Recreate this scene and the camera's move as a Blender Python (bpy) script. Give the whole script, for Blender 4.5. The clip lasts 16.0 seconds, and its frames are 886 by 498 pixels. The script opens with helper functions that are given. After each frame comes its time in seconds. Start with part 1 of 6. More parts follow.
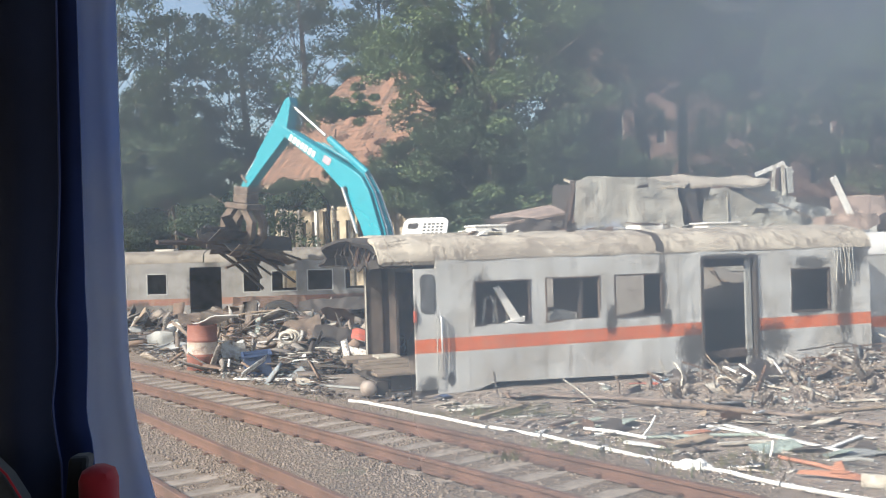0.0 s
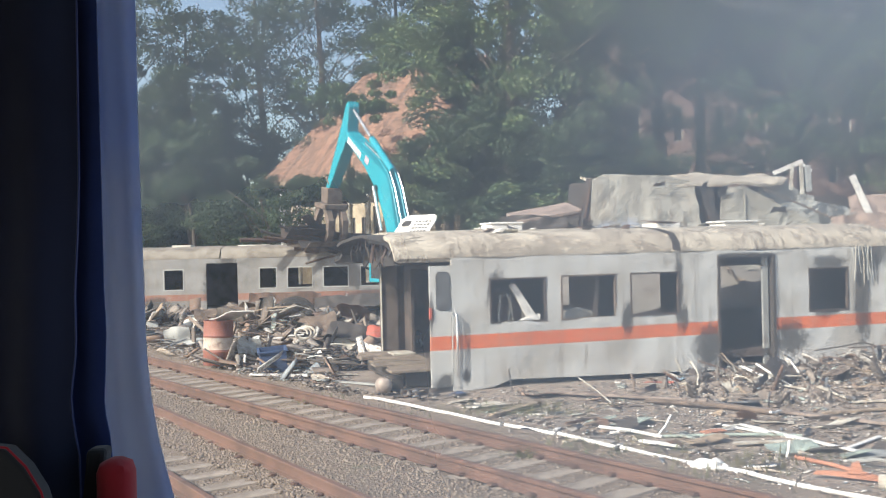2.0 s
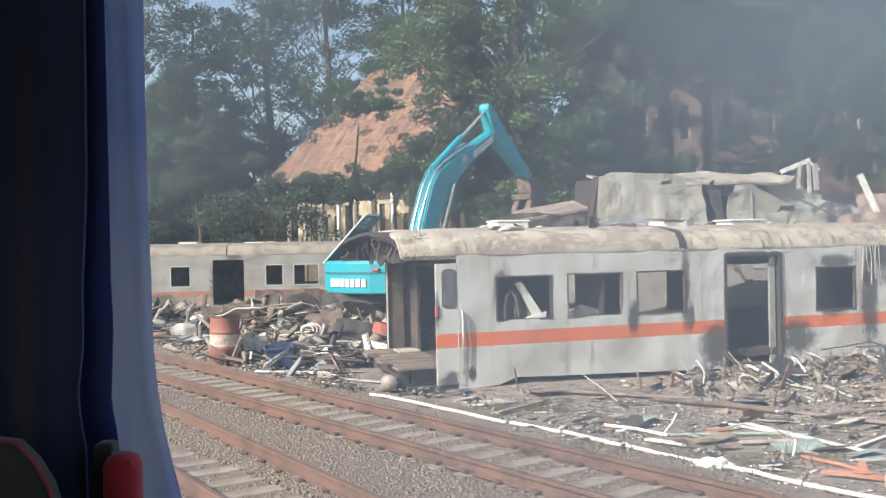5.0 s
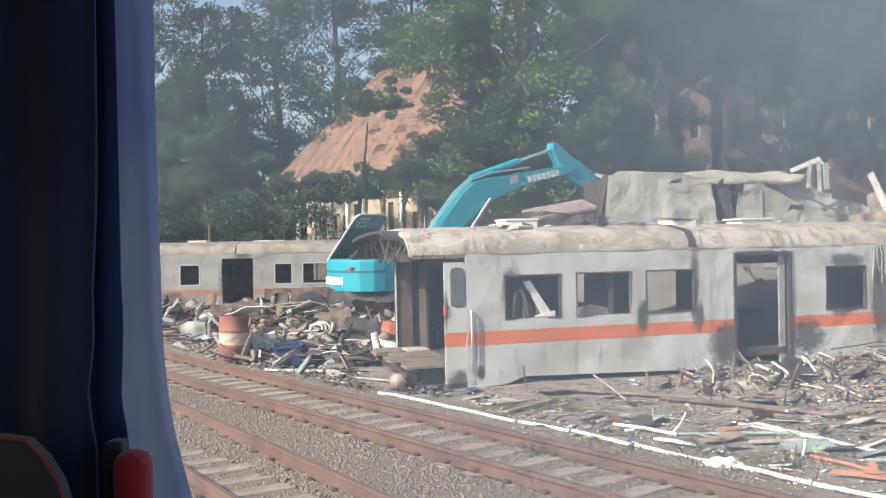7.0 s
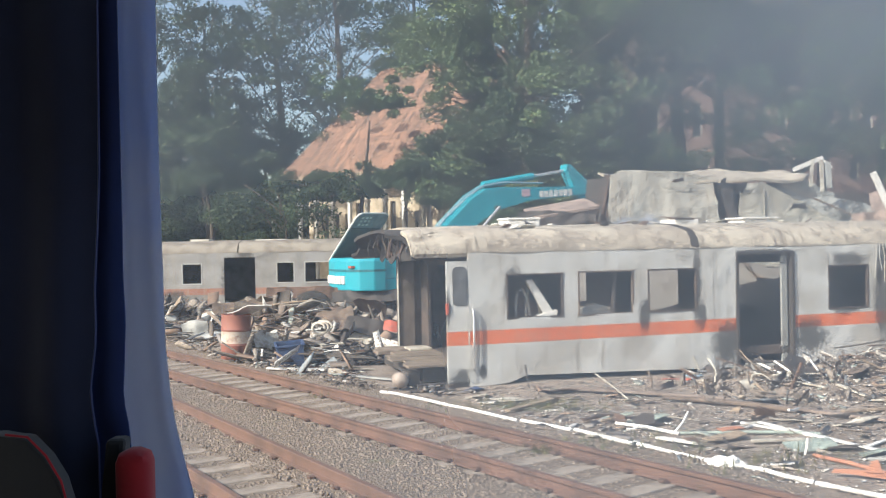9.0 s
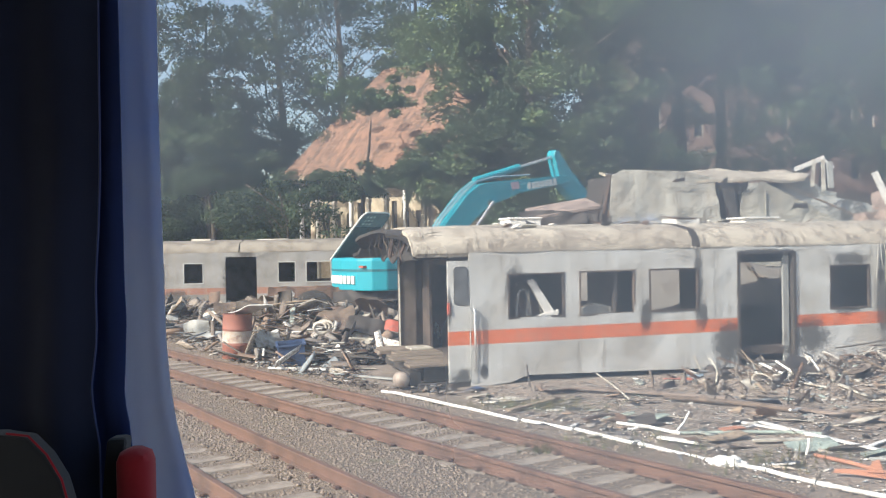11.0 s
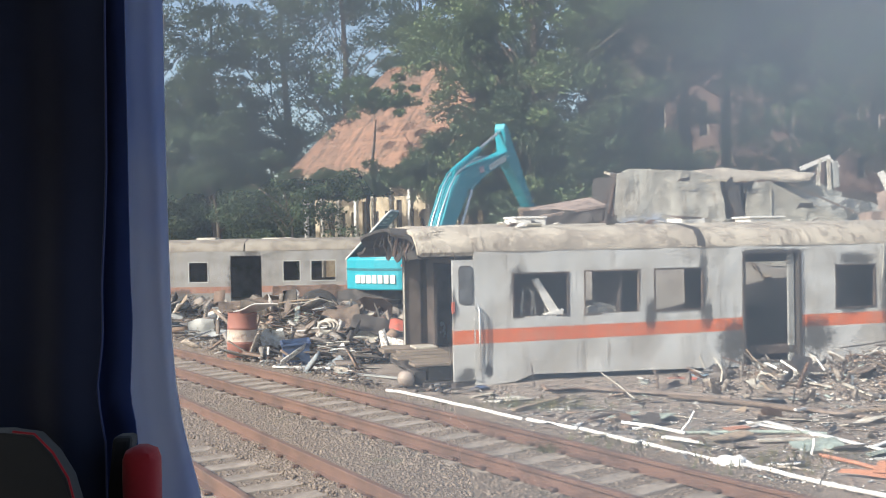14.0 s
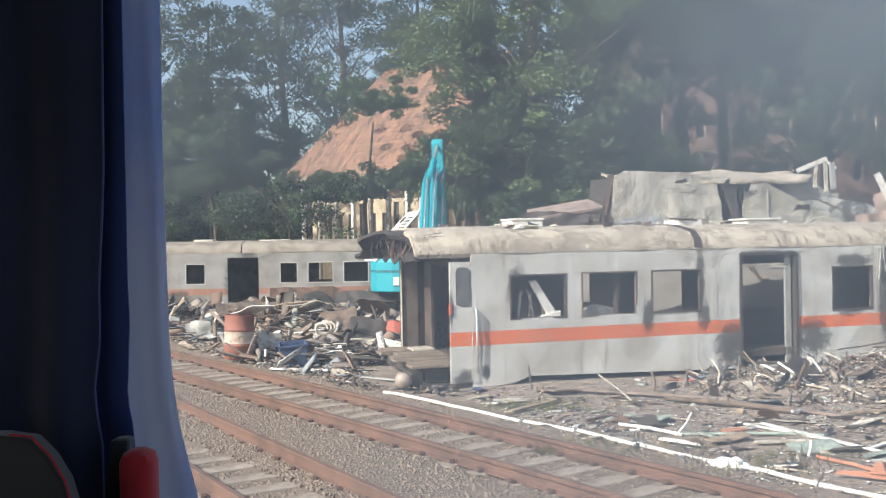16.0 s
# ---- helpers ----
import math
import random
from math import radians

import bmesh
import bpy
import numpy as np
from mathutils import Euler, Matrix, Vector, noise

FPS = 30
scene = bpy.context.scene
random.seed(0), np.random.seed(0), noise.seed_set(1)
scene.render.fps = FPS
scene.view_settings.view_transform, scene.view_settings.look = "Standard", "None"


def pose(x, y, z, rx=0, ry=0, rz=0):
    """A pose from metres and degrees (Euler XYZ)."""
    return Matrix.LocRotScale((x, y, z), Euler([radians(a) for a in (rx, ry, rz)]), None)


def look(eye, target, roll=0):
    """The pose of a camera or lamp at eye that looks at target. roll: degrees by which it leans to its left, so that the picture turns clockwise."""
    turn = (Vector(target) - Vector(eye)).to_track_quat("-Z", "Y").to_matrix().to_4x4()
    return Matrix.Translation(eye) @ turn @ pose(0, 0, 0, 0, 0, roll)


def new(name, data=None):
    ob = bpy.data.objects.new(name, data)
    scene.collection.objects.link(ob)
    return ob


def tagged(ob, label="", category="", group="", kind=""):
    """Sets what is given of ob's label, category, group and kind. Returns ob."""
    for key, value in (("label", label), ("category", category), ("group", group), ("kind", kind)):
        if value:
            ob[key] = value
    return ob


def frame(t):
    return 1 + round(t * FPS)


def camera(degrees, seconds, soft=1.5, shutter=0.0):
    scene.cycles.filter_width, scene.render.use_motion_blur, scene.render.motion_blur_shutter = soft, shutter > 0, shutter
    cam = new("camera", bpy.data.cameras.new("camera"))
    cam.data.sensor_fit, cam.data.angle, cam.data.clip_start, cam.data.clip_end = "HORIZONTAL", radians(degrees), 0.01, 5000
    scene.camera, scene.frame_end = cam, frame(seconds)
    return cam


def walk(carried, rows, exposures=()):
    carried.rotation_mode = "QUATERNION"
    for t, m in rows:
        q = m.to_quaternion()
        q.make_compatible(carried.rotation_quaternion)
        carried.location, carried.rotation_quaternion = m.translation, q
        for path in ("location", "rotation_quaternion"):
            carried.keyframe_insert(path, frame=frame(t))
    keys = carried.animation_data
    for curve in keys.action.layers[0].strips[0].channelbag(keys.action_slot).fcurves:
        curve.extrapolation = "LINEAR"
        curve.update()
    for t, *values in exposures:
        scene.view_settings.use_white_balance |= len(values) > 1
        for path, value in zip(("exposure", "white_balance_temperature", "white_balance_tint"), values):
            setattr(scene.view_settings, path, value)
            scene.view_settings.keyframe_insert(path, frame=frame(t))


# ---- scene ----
cam = camera(51.0, 16.0, soft=1.15)
# t, x, y, z, pitch, roll, yaw
PATH = [
    (0.0, 0.0019, 0, 2.1047, -0.03, 1.66, -2.26),
    (0.5, 0.0012, 0, 2.1033, -0.09, 1.61, -2.19),
    (1.0, 0.0009, 0, 2.1038, -0.13, 1.54, -2.02),
    (1.5, 0.0011, 0, 2.1028, -0.20, 1.45, -1.67),
    (2.0, 0.0006, 0, 2.1029, -0.17, 1.36, -1.30),
    (2.5, 0.0007, 0, 2.1032, -0.20, 1.35, -1.09),
    (3.0, 0.0003, 0, 2.1024, -0.24, 1.31, -0.89),
    (3.5, 0.0005, 0, 2.1024, -0.26, 1.22, -0.97),
    (4.0, 0.0003, 0, 2.1016, -0.26, 1.21, -0.98),
    (6.5, 0.0003, 0, 2.1009, -0.38, 1.05, -0.60),
    (7.0, -0.0001, 0, 2.1016, -0.37, 1.11, -0.38),
    (7.5, 0.0003, 0, 2.1010, -0.41, 1.03, -0.37),
    (8.0, -0.0003, 0, 2.1008, -0.41, 1.04, -0.50),
    (8.5, -0.0004, 0, 2.1003, -0.46, 1.04, -0.32),
    (9.0, -0.0000, 0, 2.1004, -0.43, 1.09, -0.25),
    (11.5, 0.0007, 0, 2.0998, -0.45, 1.04, -0.10),
    (12.0, 0.0001, 0, 2.0999, -0.46, 1.03, 0.15),
    (12.5, 0.0000, 0, 2.1000, -0.50, 1.00, 0.00),
    (13.0, -0.0000, 0, 2.1001, -0.50, 0.99, 0.05),
    (13.5, 0.0001, 0, 2.1003, -0.51, 0.96, 0.01),
    (14.0, -0.0004, 0, 2.0998, -0.50, 1.00, 0.12),
    (14.5, -0.0003, 0, 2.0993, -0.45, 1.00, 0.03),
    (15.0, -0.0002, 0, 2.1000, -0.54, 1.05, 0.12),
    (15.5, 0.0001, 0, 2.1009, -0.53, 1.17, -0.05),
    (16.0, -0.0008, 0, 2.1006, -0.39, 1.01, -0.05),
]
walk(cam, [(t, pose(x, y, z, 90 + p, r, w)) for t, x, y, z, p, r, w in PATH], exposures=[(0, 0.93, 6700, 8), (16, 0.93, 6700, 8)])

# ---- light ----
SUN = Vector((-0.67, -0.49, 0.58)).normalized()
world = bpy.data.worlds.new("sky")
scene.world = world
world.use_nodes = True
wn = world.node_tree
sky = wn.nodes.new("ShaderNodeTexSky")
sky.sky_type, sky.sun_disc = "NISHITA", False
sky.sun_elevation = math.asin(SUN.z)
sky.sun_rotation = math.atan2(SUN.x, SUN.y)
sky.air_density, sky.dust_density = 1.0, 2.8
wn.links.new(sky.outputs[0], wn.nodes["Background"].inputs[0])
wn.nodes["Background"].inputs[1].default_value = 0.13
sun = new("sun", bpy.data.lights.new("sun", "SUN"))
sun.data.energy, sun.data.angle, sun.data.color = 3.8, radians(1.0), (1.0, 0.96, 0.9)
sun.matrix_world = look(SUN * 50, (0, 0, 0))


# ---- materials ----
class Nodes:
    """A small helper to write node materials."""

    def __init__(self, name):
        self.m = bpy.data.materials.new(name)
        self.m.use_nodes = True
        self.t = self.m.node_tree
        self.b = self.t.nodes["Principled BSDF"]
        self.co = self.t.nodes.new("ShaderNodeTexCoord").outputs["Object"]

    def put(self, sock, v):
        if isinstance(v, bpy.types.NodeSocket):
            self.t.links.new(v, sock)
        elif isinstance(v, (tuple, list)) and len(v) == 3 and sock.type == "RGBA":
            sock.default_value = (*v, 1)
        else:
            sock.default_value = v

    def noise(self, scale, detail=4, rough=0.6, co=None, stretch=None):
        n = self.t.nodes.new("ShaderNodeTexNoise")
        c = co or self.co
        if stretch:
            mp = self.t.nodes.new("ShaderNodeMapping")
            mp.inputs["Scale"].default_value = stretch
            self.put(mp.inputs[0], c)
            c = mp.outputs[0]
        self.put(n.inputs["Vector"], c)
        n.inputs["Scale"].default_value, n.inputs["Detail"].default_value, n.inputs["Roughness"].default_value = scale, detail, rough
        return n.outputs[0]

    def ramp(self, v, lo, hi):
        n = self.t.nodes.new("ShaderNodeMapRange")
        n.interpolation_type = "SMOOTHSTEP"
        self.put(n.inputs[0], v)
        n.inputs[1].default_value, n.inputs[2].default_value = lo, hi
        return n.outputs[0]

    def mix(self, f, a, b):
        n = self.t.nodes.new("ShaderNodeMix")
        n.data_type = "RGBA"
        self.put(n.inputs[0], f)
        self.put(n.inputs[6], a)
        self.put(n.inputs[7], b)
        return n.outputs[2]

    def math(self, op, a, b=0.0):
        n = self.t.nodes.new("ShaderNodeMath")
        n.operation = op
        self.put(n.inputs[0], a)
        self.put(n.inputs[1], b)
        return n.outputs[0]

    def sep(self, co=None):
        n = self.t.nodes.new("ShaderNodeSeparateXYZ")
        self.put(n.inputs[0], co or self.co)
        return n.outputs

    def rand(self):
        return self.t.nodes.new("ShaderNodeObjectInfo").outputs["Random"]

    def island(self):
        return self.t.nodes.new("ShaderNodeNewGeometry").outputs["Random Per Island"]

    def pal(self, v, cols):
        n = self.t.nodes.new("ShaderNodeValToRGB")
        n.color_ramp.interpolation = "CONSTANT"
        el = n.color_ramp.elements
        while len(el) < len(cols):
            el.new(0.5)
        for i, c in enumerate(cols):
            el[i].position = i / len(cols)
            el[i].color = (*c, 1)
        self.put(n.inputs[0], v)
        return n.outputs[0]

    def bump(self, v, strength=0.4, dist=0.01):
        n = self.t.nodes.new("ShaderNodeBump")
        n.inputs["Strength"].default_value, n.inputs["Distance"].default_value = strength, dist
        self.put(n.inputs["Height"], v)
        self.put(self.b.inputs["Normal"], n.outputs[0])

    def done(self, col, rough=0.7, metal=0.0):
        self.put(self.b.inputs["Base Color"], col)
        self.put(self.b.inputs["Roughness"], rough)
        self.b.inputs["Metallic"].default_value = metal
        return self.m


def worn(name, c1, c2, scale=3.0, lo=0.4, hi=0.65, rough=0.7, metal=0.0, grain=60, bump=0.3, vary=0.0):
    """A surface of colour c1 worn or stained to c2, with fine grain."""
    n = Nodes(name)
    col = n.mix(n.ramp(n.noise(scale, 6, 0.65), lo, hi), c1, c2)
    g = n.noise(grain, 3)
    col = n.mix(n.math("MULTIPLY", n.ramp(g, 0.35, 0.75), 0.25), col, tuple(0.5 * v for v in c2))
    if vary:
        col = n.mix(n.math("MULTIPLY", n.rand(), vary), col, tuple(0.45 * v for v in c1))
    n.bump(g, bump, 0.006)
    return n.done(col, rough, metal)


M = {}
M["rust_rail"] = worn("rusty_rail_steel", (0.165, 0.094, 0.069), (0.1, 0.061, 0.046), 2.5, rough=0.75, metal=0.1)
M["concrete"] = worn("sleeper_concrete", (0.35, 0.3, 0.248), (0.21, 0.172, 0.138), 5, rough=0.95, vary=0.35)
M["rust"] = worn("rust", (0.14, 0.085, 0.06), (0.07, 0.048, 0.038), 6, rough=0.85, vary=0.5)
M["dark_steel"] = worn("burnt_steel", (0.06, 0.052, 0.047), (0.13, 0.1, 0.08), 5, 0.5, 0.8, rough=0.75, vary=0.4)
M["grey_sheet"] = worn("bare_grey_sheet", (0.42, 0.43, 0.41), (0.2, 0.18, 0.15), 4, 0.5, 0.75, rough=0.6, metal=0.1, vary=0.4)
M["white_paint"] = worn("dirty_white_paint", (0.78, 0.77, 0.73), (0.45, 0.42, 0.37), 4, 0.5, 0.8, rough=0.6, vary=0.2)
M["cream"] = worn("cream_plastic", (0.62, 0.6, 0.52), (0.35, 0.3, 0.24), 5, rough=0.7, vary=0.4)
M["wood"] = worn("weathered_wood", (0.36, 0.28, 0.2), (0.2, 0.15, 0.11), 6, rough=0.9, vary=0.4)
M["teal"] = worn("teal_machine_paint", (0.006, 0.31, 0.39), (0.015, 0.2, 0.25), 3, 0.5, 0.85, rough=0.45, bump=0.05)
M["black"] = worn("black_rubber_and_grease", (0.02, 0.02, 0.02), (0.05, 0.045, 0.04), 8, rough=0.8)
M["chrome"] = worn("bright_rod_steel", (0.75, 0.75, 0.74), (0.5, 0.5, 0.5), 5, rough=0.3, metal=0.7, bump=0.05)
M["dirt_brown"] = worn("muddy_steel", (0.175, 0.132, 0.103), (0.09, 0.068, 0.053), 4, rough=0.9)
M["orange_plastic"] = worn("orange_plastic", (0.47, 0.22, 0.14), (0.36, 0.17, 0.115), 5, rough=0.6)
M["old_rail"] = worn("old_brown_rail", (0.29, 0.235, 0.2), (0.15, 0.115, 0.095), 3, rough=0.85)
M["blue_plastic"] = worn("faded_blue_plastic", (0.05, 0.085, 0.18), (0.04, 0.06, 0.11), 5, rough=0.6)
M["light_blue"] = worn("pale_blue_sheet", (0.3, 0.45, 0.58), (0.2, 0.28, 0.34), 5, rough=0.6)
M["green_glass"] = worn("dusty_green_sheet", (0.36, 0.43, 0.38), (0.22, 0.25, 0.22), 5, rough=0.4)
M["red_paint"] = worn("faded_red_paint", (0.5, 0.1, 0.06), (0.3, 0.1, 0.07), 6, rough=0.7)
M["bark"] = worn("bark", (0.1, 0.08, 0.06), (0.05, 0.04, 0.03), 4, rough=0.95)


def make_leaf(name, a, b, c):
    n = Nodes(name)
    col = n.pal(n.island(), [a, b, c, a, b])
    col = n.mix(n.ramp(n.noise(0.35, 3), 0.35, 0.7), col, tuple(0.55 * v for v in b))
    n.done(col, 0.6)
    n.b.inputs["Specular IOR Level"].default_value = 0.25
    tr = n.t.nodes.new("ShaderNodeBsdfTranslucent")
    n.put(tr.inputs[0], col)
    mx = n.t.nodes.new("ShaderNodeMixShader")
    mx.inputs[0].default_value = 0.32
    n.t.links.new(n.b.outputs[0], mx.inputs[1])
    n.t.links.new(tr.outputs[0], mx.inputs[2])
    n.t.links.new(mx.outputs[0], n.t.nodes["Material Output"].inputs[0])
    return n.m


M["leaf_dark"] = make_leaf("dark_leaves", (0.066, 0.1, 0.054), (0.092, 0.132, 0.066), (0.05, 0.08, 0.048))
# paler copy of the leaf colours: brightness of sunlit, hazy crowns put into them
M["leaf_sunlit"] = make_leaf("sunlit_leaves", (0.125, 0.185, 0.085), (0.165, 0.225, 0.1), (0.09, 0.14, 0.066))
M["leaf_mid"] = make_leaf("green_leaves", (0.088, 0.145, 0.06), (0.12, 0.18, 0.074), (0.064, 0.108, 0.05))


# ---- mesh helpers ----
def part(name, bm, material, parent=None, label="", smooth=False):
    me = bpy.data.meshes.new(name)
    bmesh.ops.recalc_face_normals(bm, faces=bm.faces)
    if smooth:
        for e in bm.edges:
            e.smooth = len(e.link_faces) == 2 and e.calc_face_angle(0) < 0.8
    bm.to_mesh(me)
    bm.free()
    me.materials.append(material)
    if smooth:
        me.polygons.foreach_set("use_smooth", [True] * len(me.polygons))
    ob = new(name, me)
    if parent:
        ob.parent = parent
    if label:
        ob["label"] = label
    return ob


def thing(name, m, label, category, group="", kind=""):
    ob = new(name)
    ob.matrix_basis = m
    return tagged(ob, label, category, group, kind)


def box(bm, x0, x1, y0, y1, z0, z1, m=None, bevel=0.0):
    r = bmesh.ops.create_cube(bm, size=1.0)
    vs = r["verts"]
    for v in vs:
        v.co = Vector((x0 + (v.co.x + 0.5) * (x1 - x0), y0 + (v.co.y + 0.5) * (y1 - y0), z0 + (v.co.z + 0.5) * (z1 - z0)))
        if m:
            v.co = m @ v.co
    if bevel:
        es = list({e for v in vs for e in v.link_edges})
        bmesh.ops.bevel(bm, geom=es, offset=bevel, segments=2, profile=0.5, affect="EDGES")
    return bm


def boxes(*specs, bevel=0.0):
    bm = bmesh.new()
    for s in specs:
        box(bm, *s, bevel=bevel)
    return bm


def prism(pts, y0, y1, axis="x", bevel=0.0):
    """A flat outline of (a, b) points drawn out from y0 to y1 along the axis."""
    bm = bmesh.new()
    put = {"x": lambda a, b, c: (c, a, b), "y": lambda a, b, c: (a, c, b), "z": lambda a, b, c: (a, b, c)}[axis]
    lo = [bm.verts.new(put(a, b, y0)) for a, b in pts]
    hi = [bm.verts.new(put(a, b, y1)) for a, b in pts]
    n = len(pts)
    bm.faces.new(lo)
    bm.faces.new(list(reversed(hi)))
    for i in range(n):
        bm.faces.new((lo[i], lo[(i + 1) % n], hi[(i + 1) % n], hi[i]))
    if bevel:
        bmesh.ops.bevel(bm, geom=list(bm.edges), offset=bevel, segments=2, profile=0.5, affect="EDGES")
    return bm


def tube(bm, pts, r, seg=8):
    """A round bar through the points."""
    pts = [Vector(p) for p in pts]
    rings = []
    for i, p in enumerate(pts):
        d = (pts[min(i + 1, len(pts) - 1)] - pts[max(i - 1, 0)]).normalized()
        a = d.orthogonal().normalized()
        if rings:
            a = (last - d * last.dot(d)).normalized()
        last = a
        b = d.cross(a)
        rings.append([bm.verts.new(p + r * (math.cos(k * 2 * math.pi / seg) * a + math.sin(k * 2 * math.pi / seg) * b)) for k in range(seg)])
    for q, s in zip(rings, rings[1:]):
        for k in range(seg):
            bm.faces.new((q[k], q[(k + 1) % seg], s[(k + 1) % seg], s[k]))
    bm.faces.new(list(reversed(rings[0])))
    bm.faces.new(rings[-1])
    return bm


def lathe(profile, seg=24):
    """A turned body round z from (radius, height) points."""
    bm = bmesh.new()
    rings = [[bm.verts.new((r * math.cos(k * 2 * math.pi / seg), r * math.sin(k * 2 * math.pi / seg), z)) for k in range(seg)] for r, z in profile]
    for q, s in zip(rings, rings[1:]):
        for k in range(seg):
            bm.faces.new((q[k], q[(k + 1) % seg], s[(k + 1) % seg], s[k]))
    bm.faces.new(list(reversed(rings[0])))
    bm.faces.new(rings[-1])
    return bm


def raw(name, verts, faces, material, parent=None):
    """A mesh from whole arrays, for what is too many to count. faces: an (n, 3 or 4) array."""
    me = bpy.data.meshes.new(name)
    verts, faces = np.asarray(verts, dtype=np.float32), np.asarray(faces, dtype=np.int32)
    k = faces.shape[1]
    me.vertices.add(len(verts))
    me.vertices.foreach_set("co", verts.ravel())
    me.loops.add(faces.size)
    me.loops.foreach_set("vertex_index", faces.ravel())
    me.polygons.add(len(faces))
    me.polygons.foreach_set("loop_start", np.arange(0, faces.size, k, dtype=np.int32))
    me.update(calc_edges=True)
    me.validate()
    me.materials.append(material)
    ob = new(name, me)
    if parent:
        ob.parent = parent
    return ob


def turns(n, rng):
    """n random turning matrices."""
    q = rng.normal(size=(n, 4))
    q /= np.linalg.norm(q, axis=1)[:, None]
    w, x, y, z = q.T
    return np.stack([1 - 2 * (y * y + z * z), 2 * (x * y - z * w), 2 * (x * z + y * w), 2 * (x * y + z * w), 1 - 2 * (x * x + z * z), 2 * (y * z - x * w),
                     2 * (x * z - y * w), 2 * (y * z + x * w), 1 - 2 * (x * x + y * y)], axis=1).reshape(n, 3, 3)


CUBE_F = np.array([(0, 2, 3, 1), (4, 5, 7, 6), (0, 1, 5, 4), (2, 6, 7, 3), (0, 4, 6, 2), (1, 3, 7, 5)])


def scatter_blocks(name, pos, size, rng, material, flat=False, jitter=0.25, parent=None):
    """Many small uneven blocks at pos (n, 3), of half sizes size (n, 3), in one mesh."""
    n = len(pos)
    corner = np.array([(x, y, z) for x in (-1, 1) for y in (-1, 1) for z in (-1, 1)], dtype=float)
    v = corner[None] * (1 + jitter * rng.normal(size=(n, 8, 3)).clip(-1.5, 1.5)) * size[:, None]
    if flat:
        a = rng.uniform(0, 2 * math.pi, n)
        tx, ty = rng.normal(size=(2, n)) * 0.18
        rot = np.stack([np.cos(a), -np.sin(a), tx, np.sin(a), np.cos(a), ty, -tx, -ty, np.ones(n)], axis=1).reshape(n, 3, 3)
    else:
        rot = turns(n, rng)
    v = np.einsum("nij,nkj->nki", rot, v) + pos[:, None]
    f = (np.arange(n) * 8)[:, None, None] + CUBE_F[None]
    return raw(name, v.reshape(-1, 3), f.reshape(-1, 4), material, parent)


# ---- ground ----
GROUND = -0.16


def ground_height(x, y):
    h = 0.05 * noise.noise((x * 0.5, y * 0.5, 0)) + 0.025 * noise.noise((x * 2.1, y * 2.1, 3))
    off = x * 0.8005 + (y - 10.45) * 0.599          # distance across the outer track
    k = min(max((off - 1.0) / 1.5, 0), 1)
    h *= 0.35 + 0.65 * k
    # ballast heaped over the sleepers' ends, beside the rails
    h += 0.032 * min(max((abs(off) - 0.56) / 0.16, 0), 1) * (off < 1.4) * (off > -2.2)
    far = min(max((y - 20) / 6, 0), 1)
    h += k * far * (0.18 + 0.25 * noise.noise((x * 0.3, y * 0.3, 7)))
    for mx, my, mr, mh in ((8.2, 14.2, 1.6, 0.42), (6.4, 13.6, 1.3, 0.2), (4.7, 13.9, 0.8, 0.14), (-6.5, 22.5, 2.0, 0.3), (-3.0, 22, 2.0, 0.4)):
        h += mh * math.exp(-((x - mx) ** 2 + (y - my) ** 2) / mr ** 2) * (1 + 0.5 * noise.noise((x * 2, y * 2, 1)))
    return GROUND + h


def axis(lo, hi, step, far):
    a = list(np.arange(lo, hi, step))
    d = step
    while a[-1] < far:
        d *= 1.35
        a.append(a[-1] + d)
    d = step
    while a[0] > -far:
        d *= 1.35
        a.insert(0, a[0] - d)
    return a


def make_ground():
    xs, ys = axis(-11, 13, 0.16, 420), axis(5, 30, 0.16, 420)
    v = [(x, y, ground_height(x, y)) for y in ys for x in xs]
    nx = len(xs)
    i = np.arange(nx - 1)[None] + nx * np.arange(len(ys) - 1)[:, None]
    f = np.stack([i, i + 1, i + 1 + nx, i + nx], axis=-1).reshape(-1, 4)
    n = Nodes("dirt_and_ballast")
    x, y, z = n.sep()
    off = n.math("ADD", n.math("MULTIPLY", x, 0.8005), n.math("MULTIPLY", n.math("SUBTRACT", y, 10.45), 0.599))
    dirt = n.mix(n.ramp(n.noise(1.3, 6), 0.35, 0.7), (0.31, 0.255, 0.21), (0.185, 0.15, 0.12))
    dirt = n.mix(n.math("MULTIPLY", n.ramp(n.noise(22, 4, 0.7), 0.5, 0.72), 0.55), dirt, (0.42, 0.38, 0.33))
    stone = n.mix(n.ramp(n.noise(35, 3, 0.7), 0.35, 0.7), (0.14, 0.107, 0.081), (0.23, 0.183, 0.142))
    col = n.mix(n.ramp(n.math("ADD", off, n.math("MULTIPLY", n.noise(0.8, 3), 0.8)), 1.2, 1.9), stone, dirt)
    green = n.math("MULTIPLY", n.ramp(n.noise(0.7, 5, 0.7), 0.6, 0.72), 0.4)
    col = n.mix(green, col, (0.11, 0.14, 0.06))
    n.bump(n.noise(28, 5, 0.7), 0.8, 0.04)
    g = raw("ground", v, f, n.done(col, 0.95))
    tagged(g, "brown dirt ground with grey ballast stones and litter", "ground", kind="structure")


make_ground()


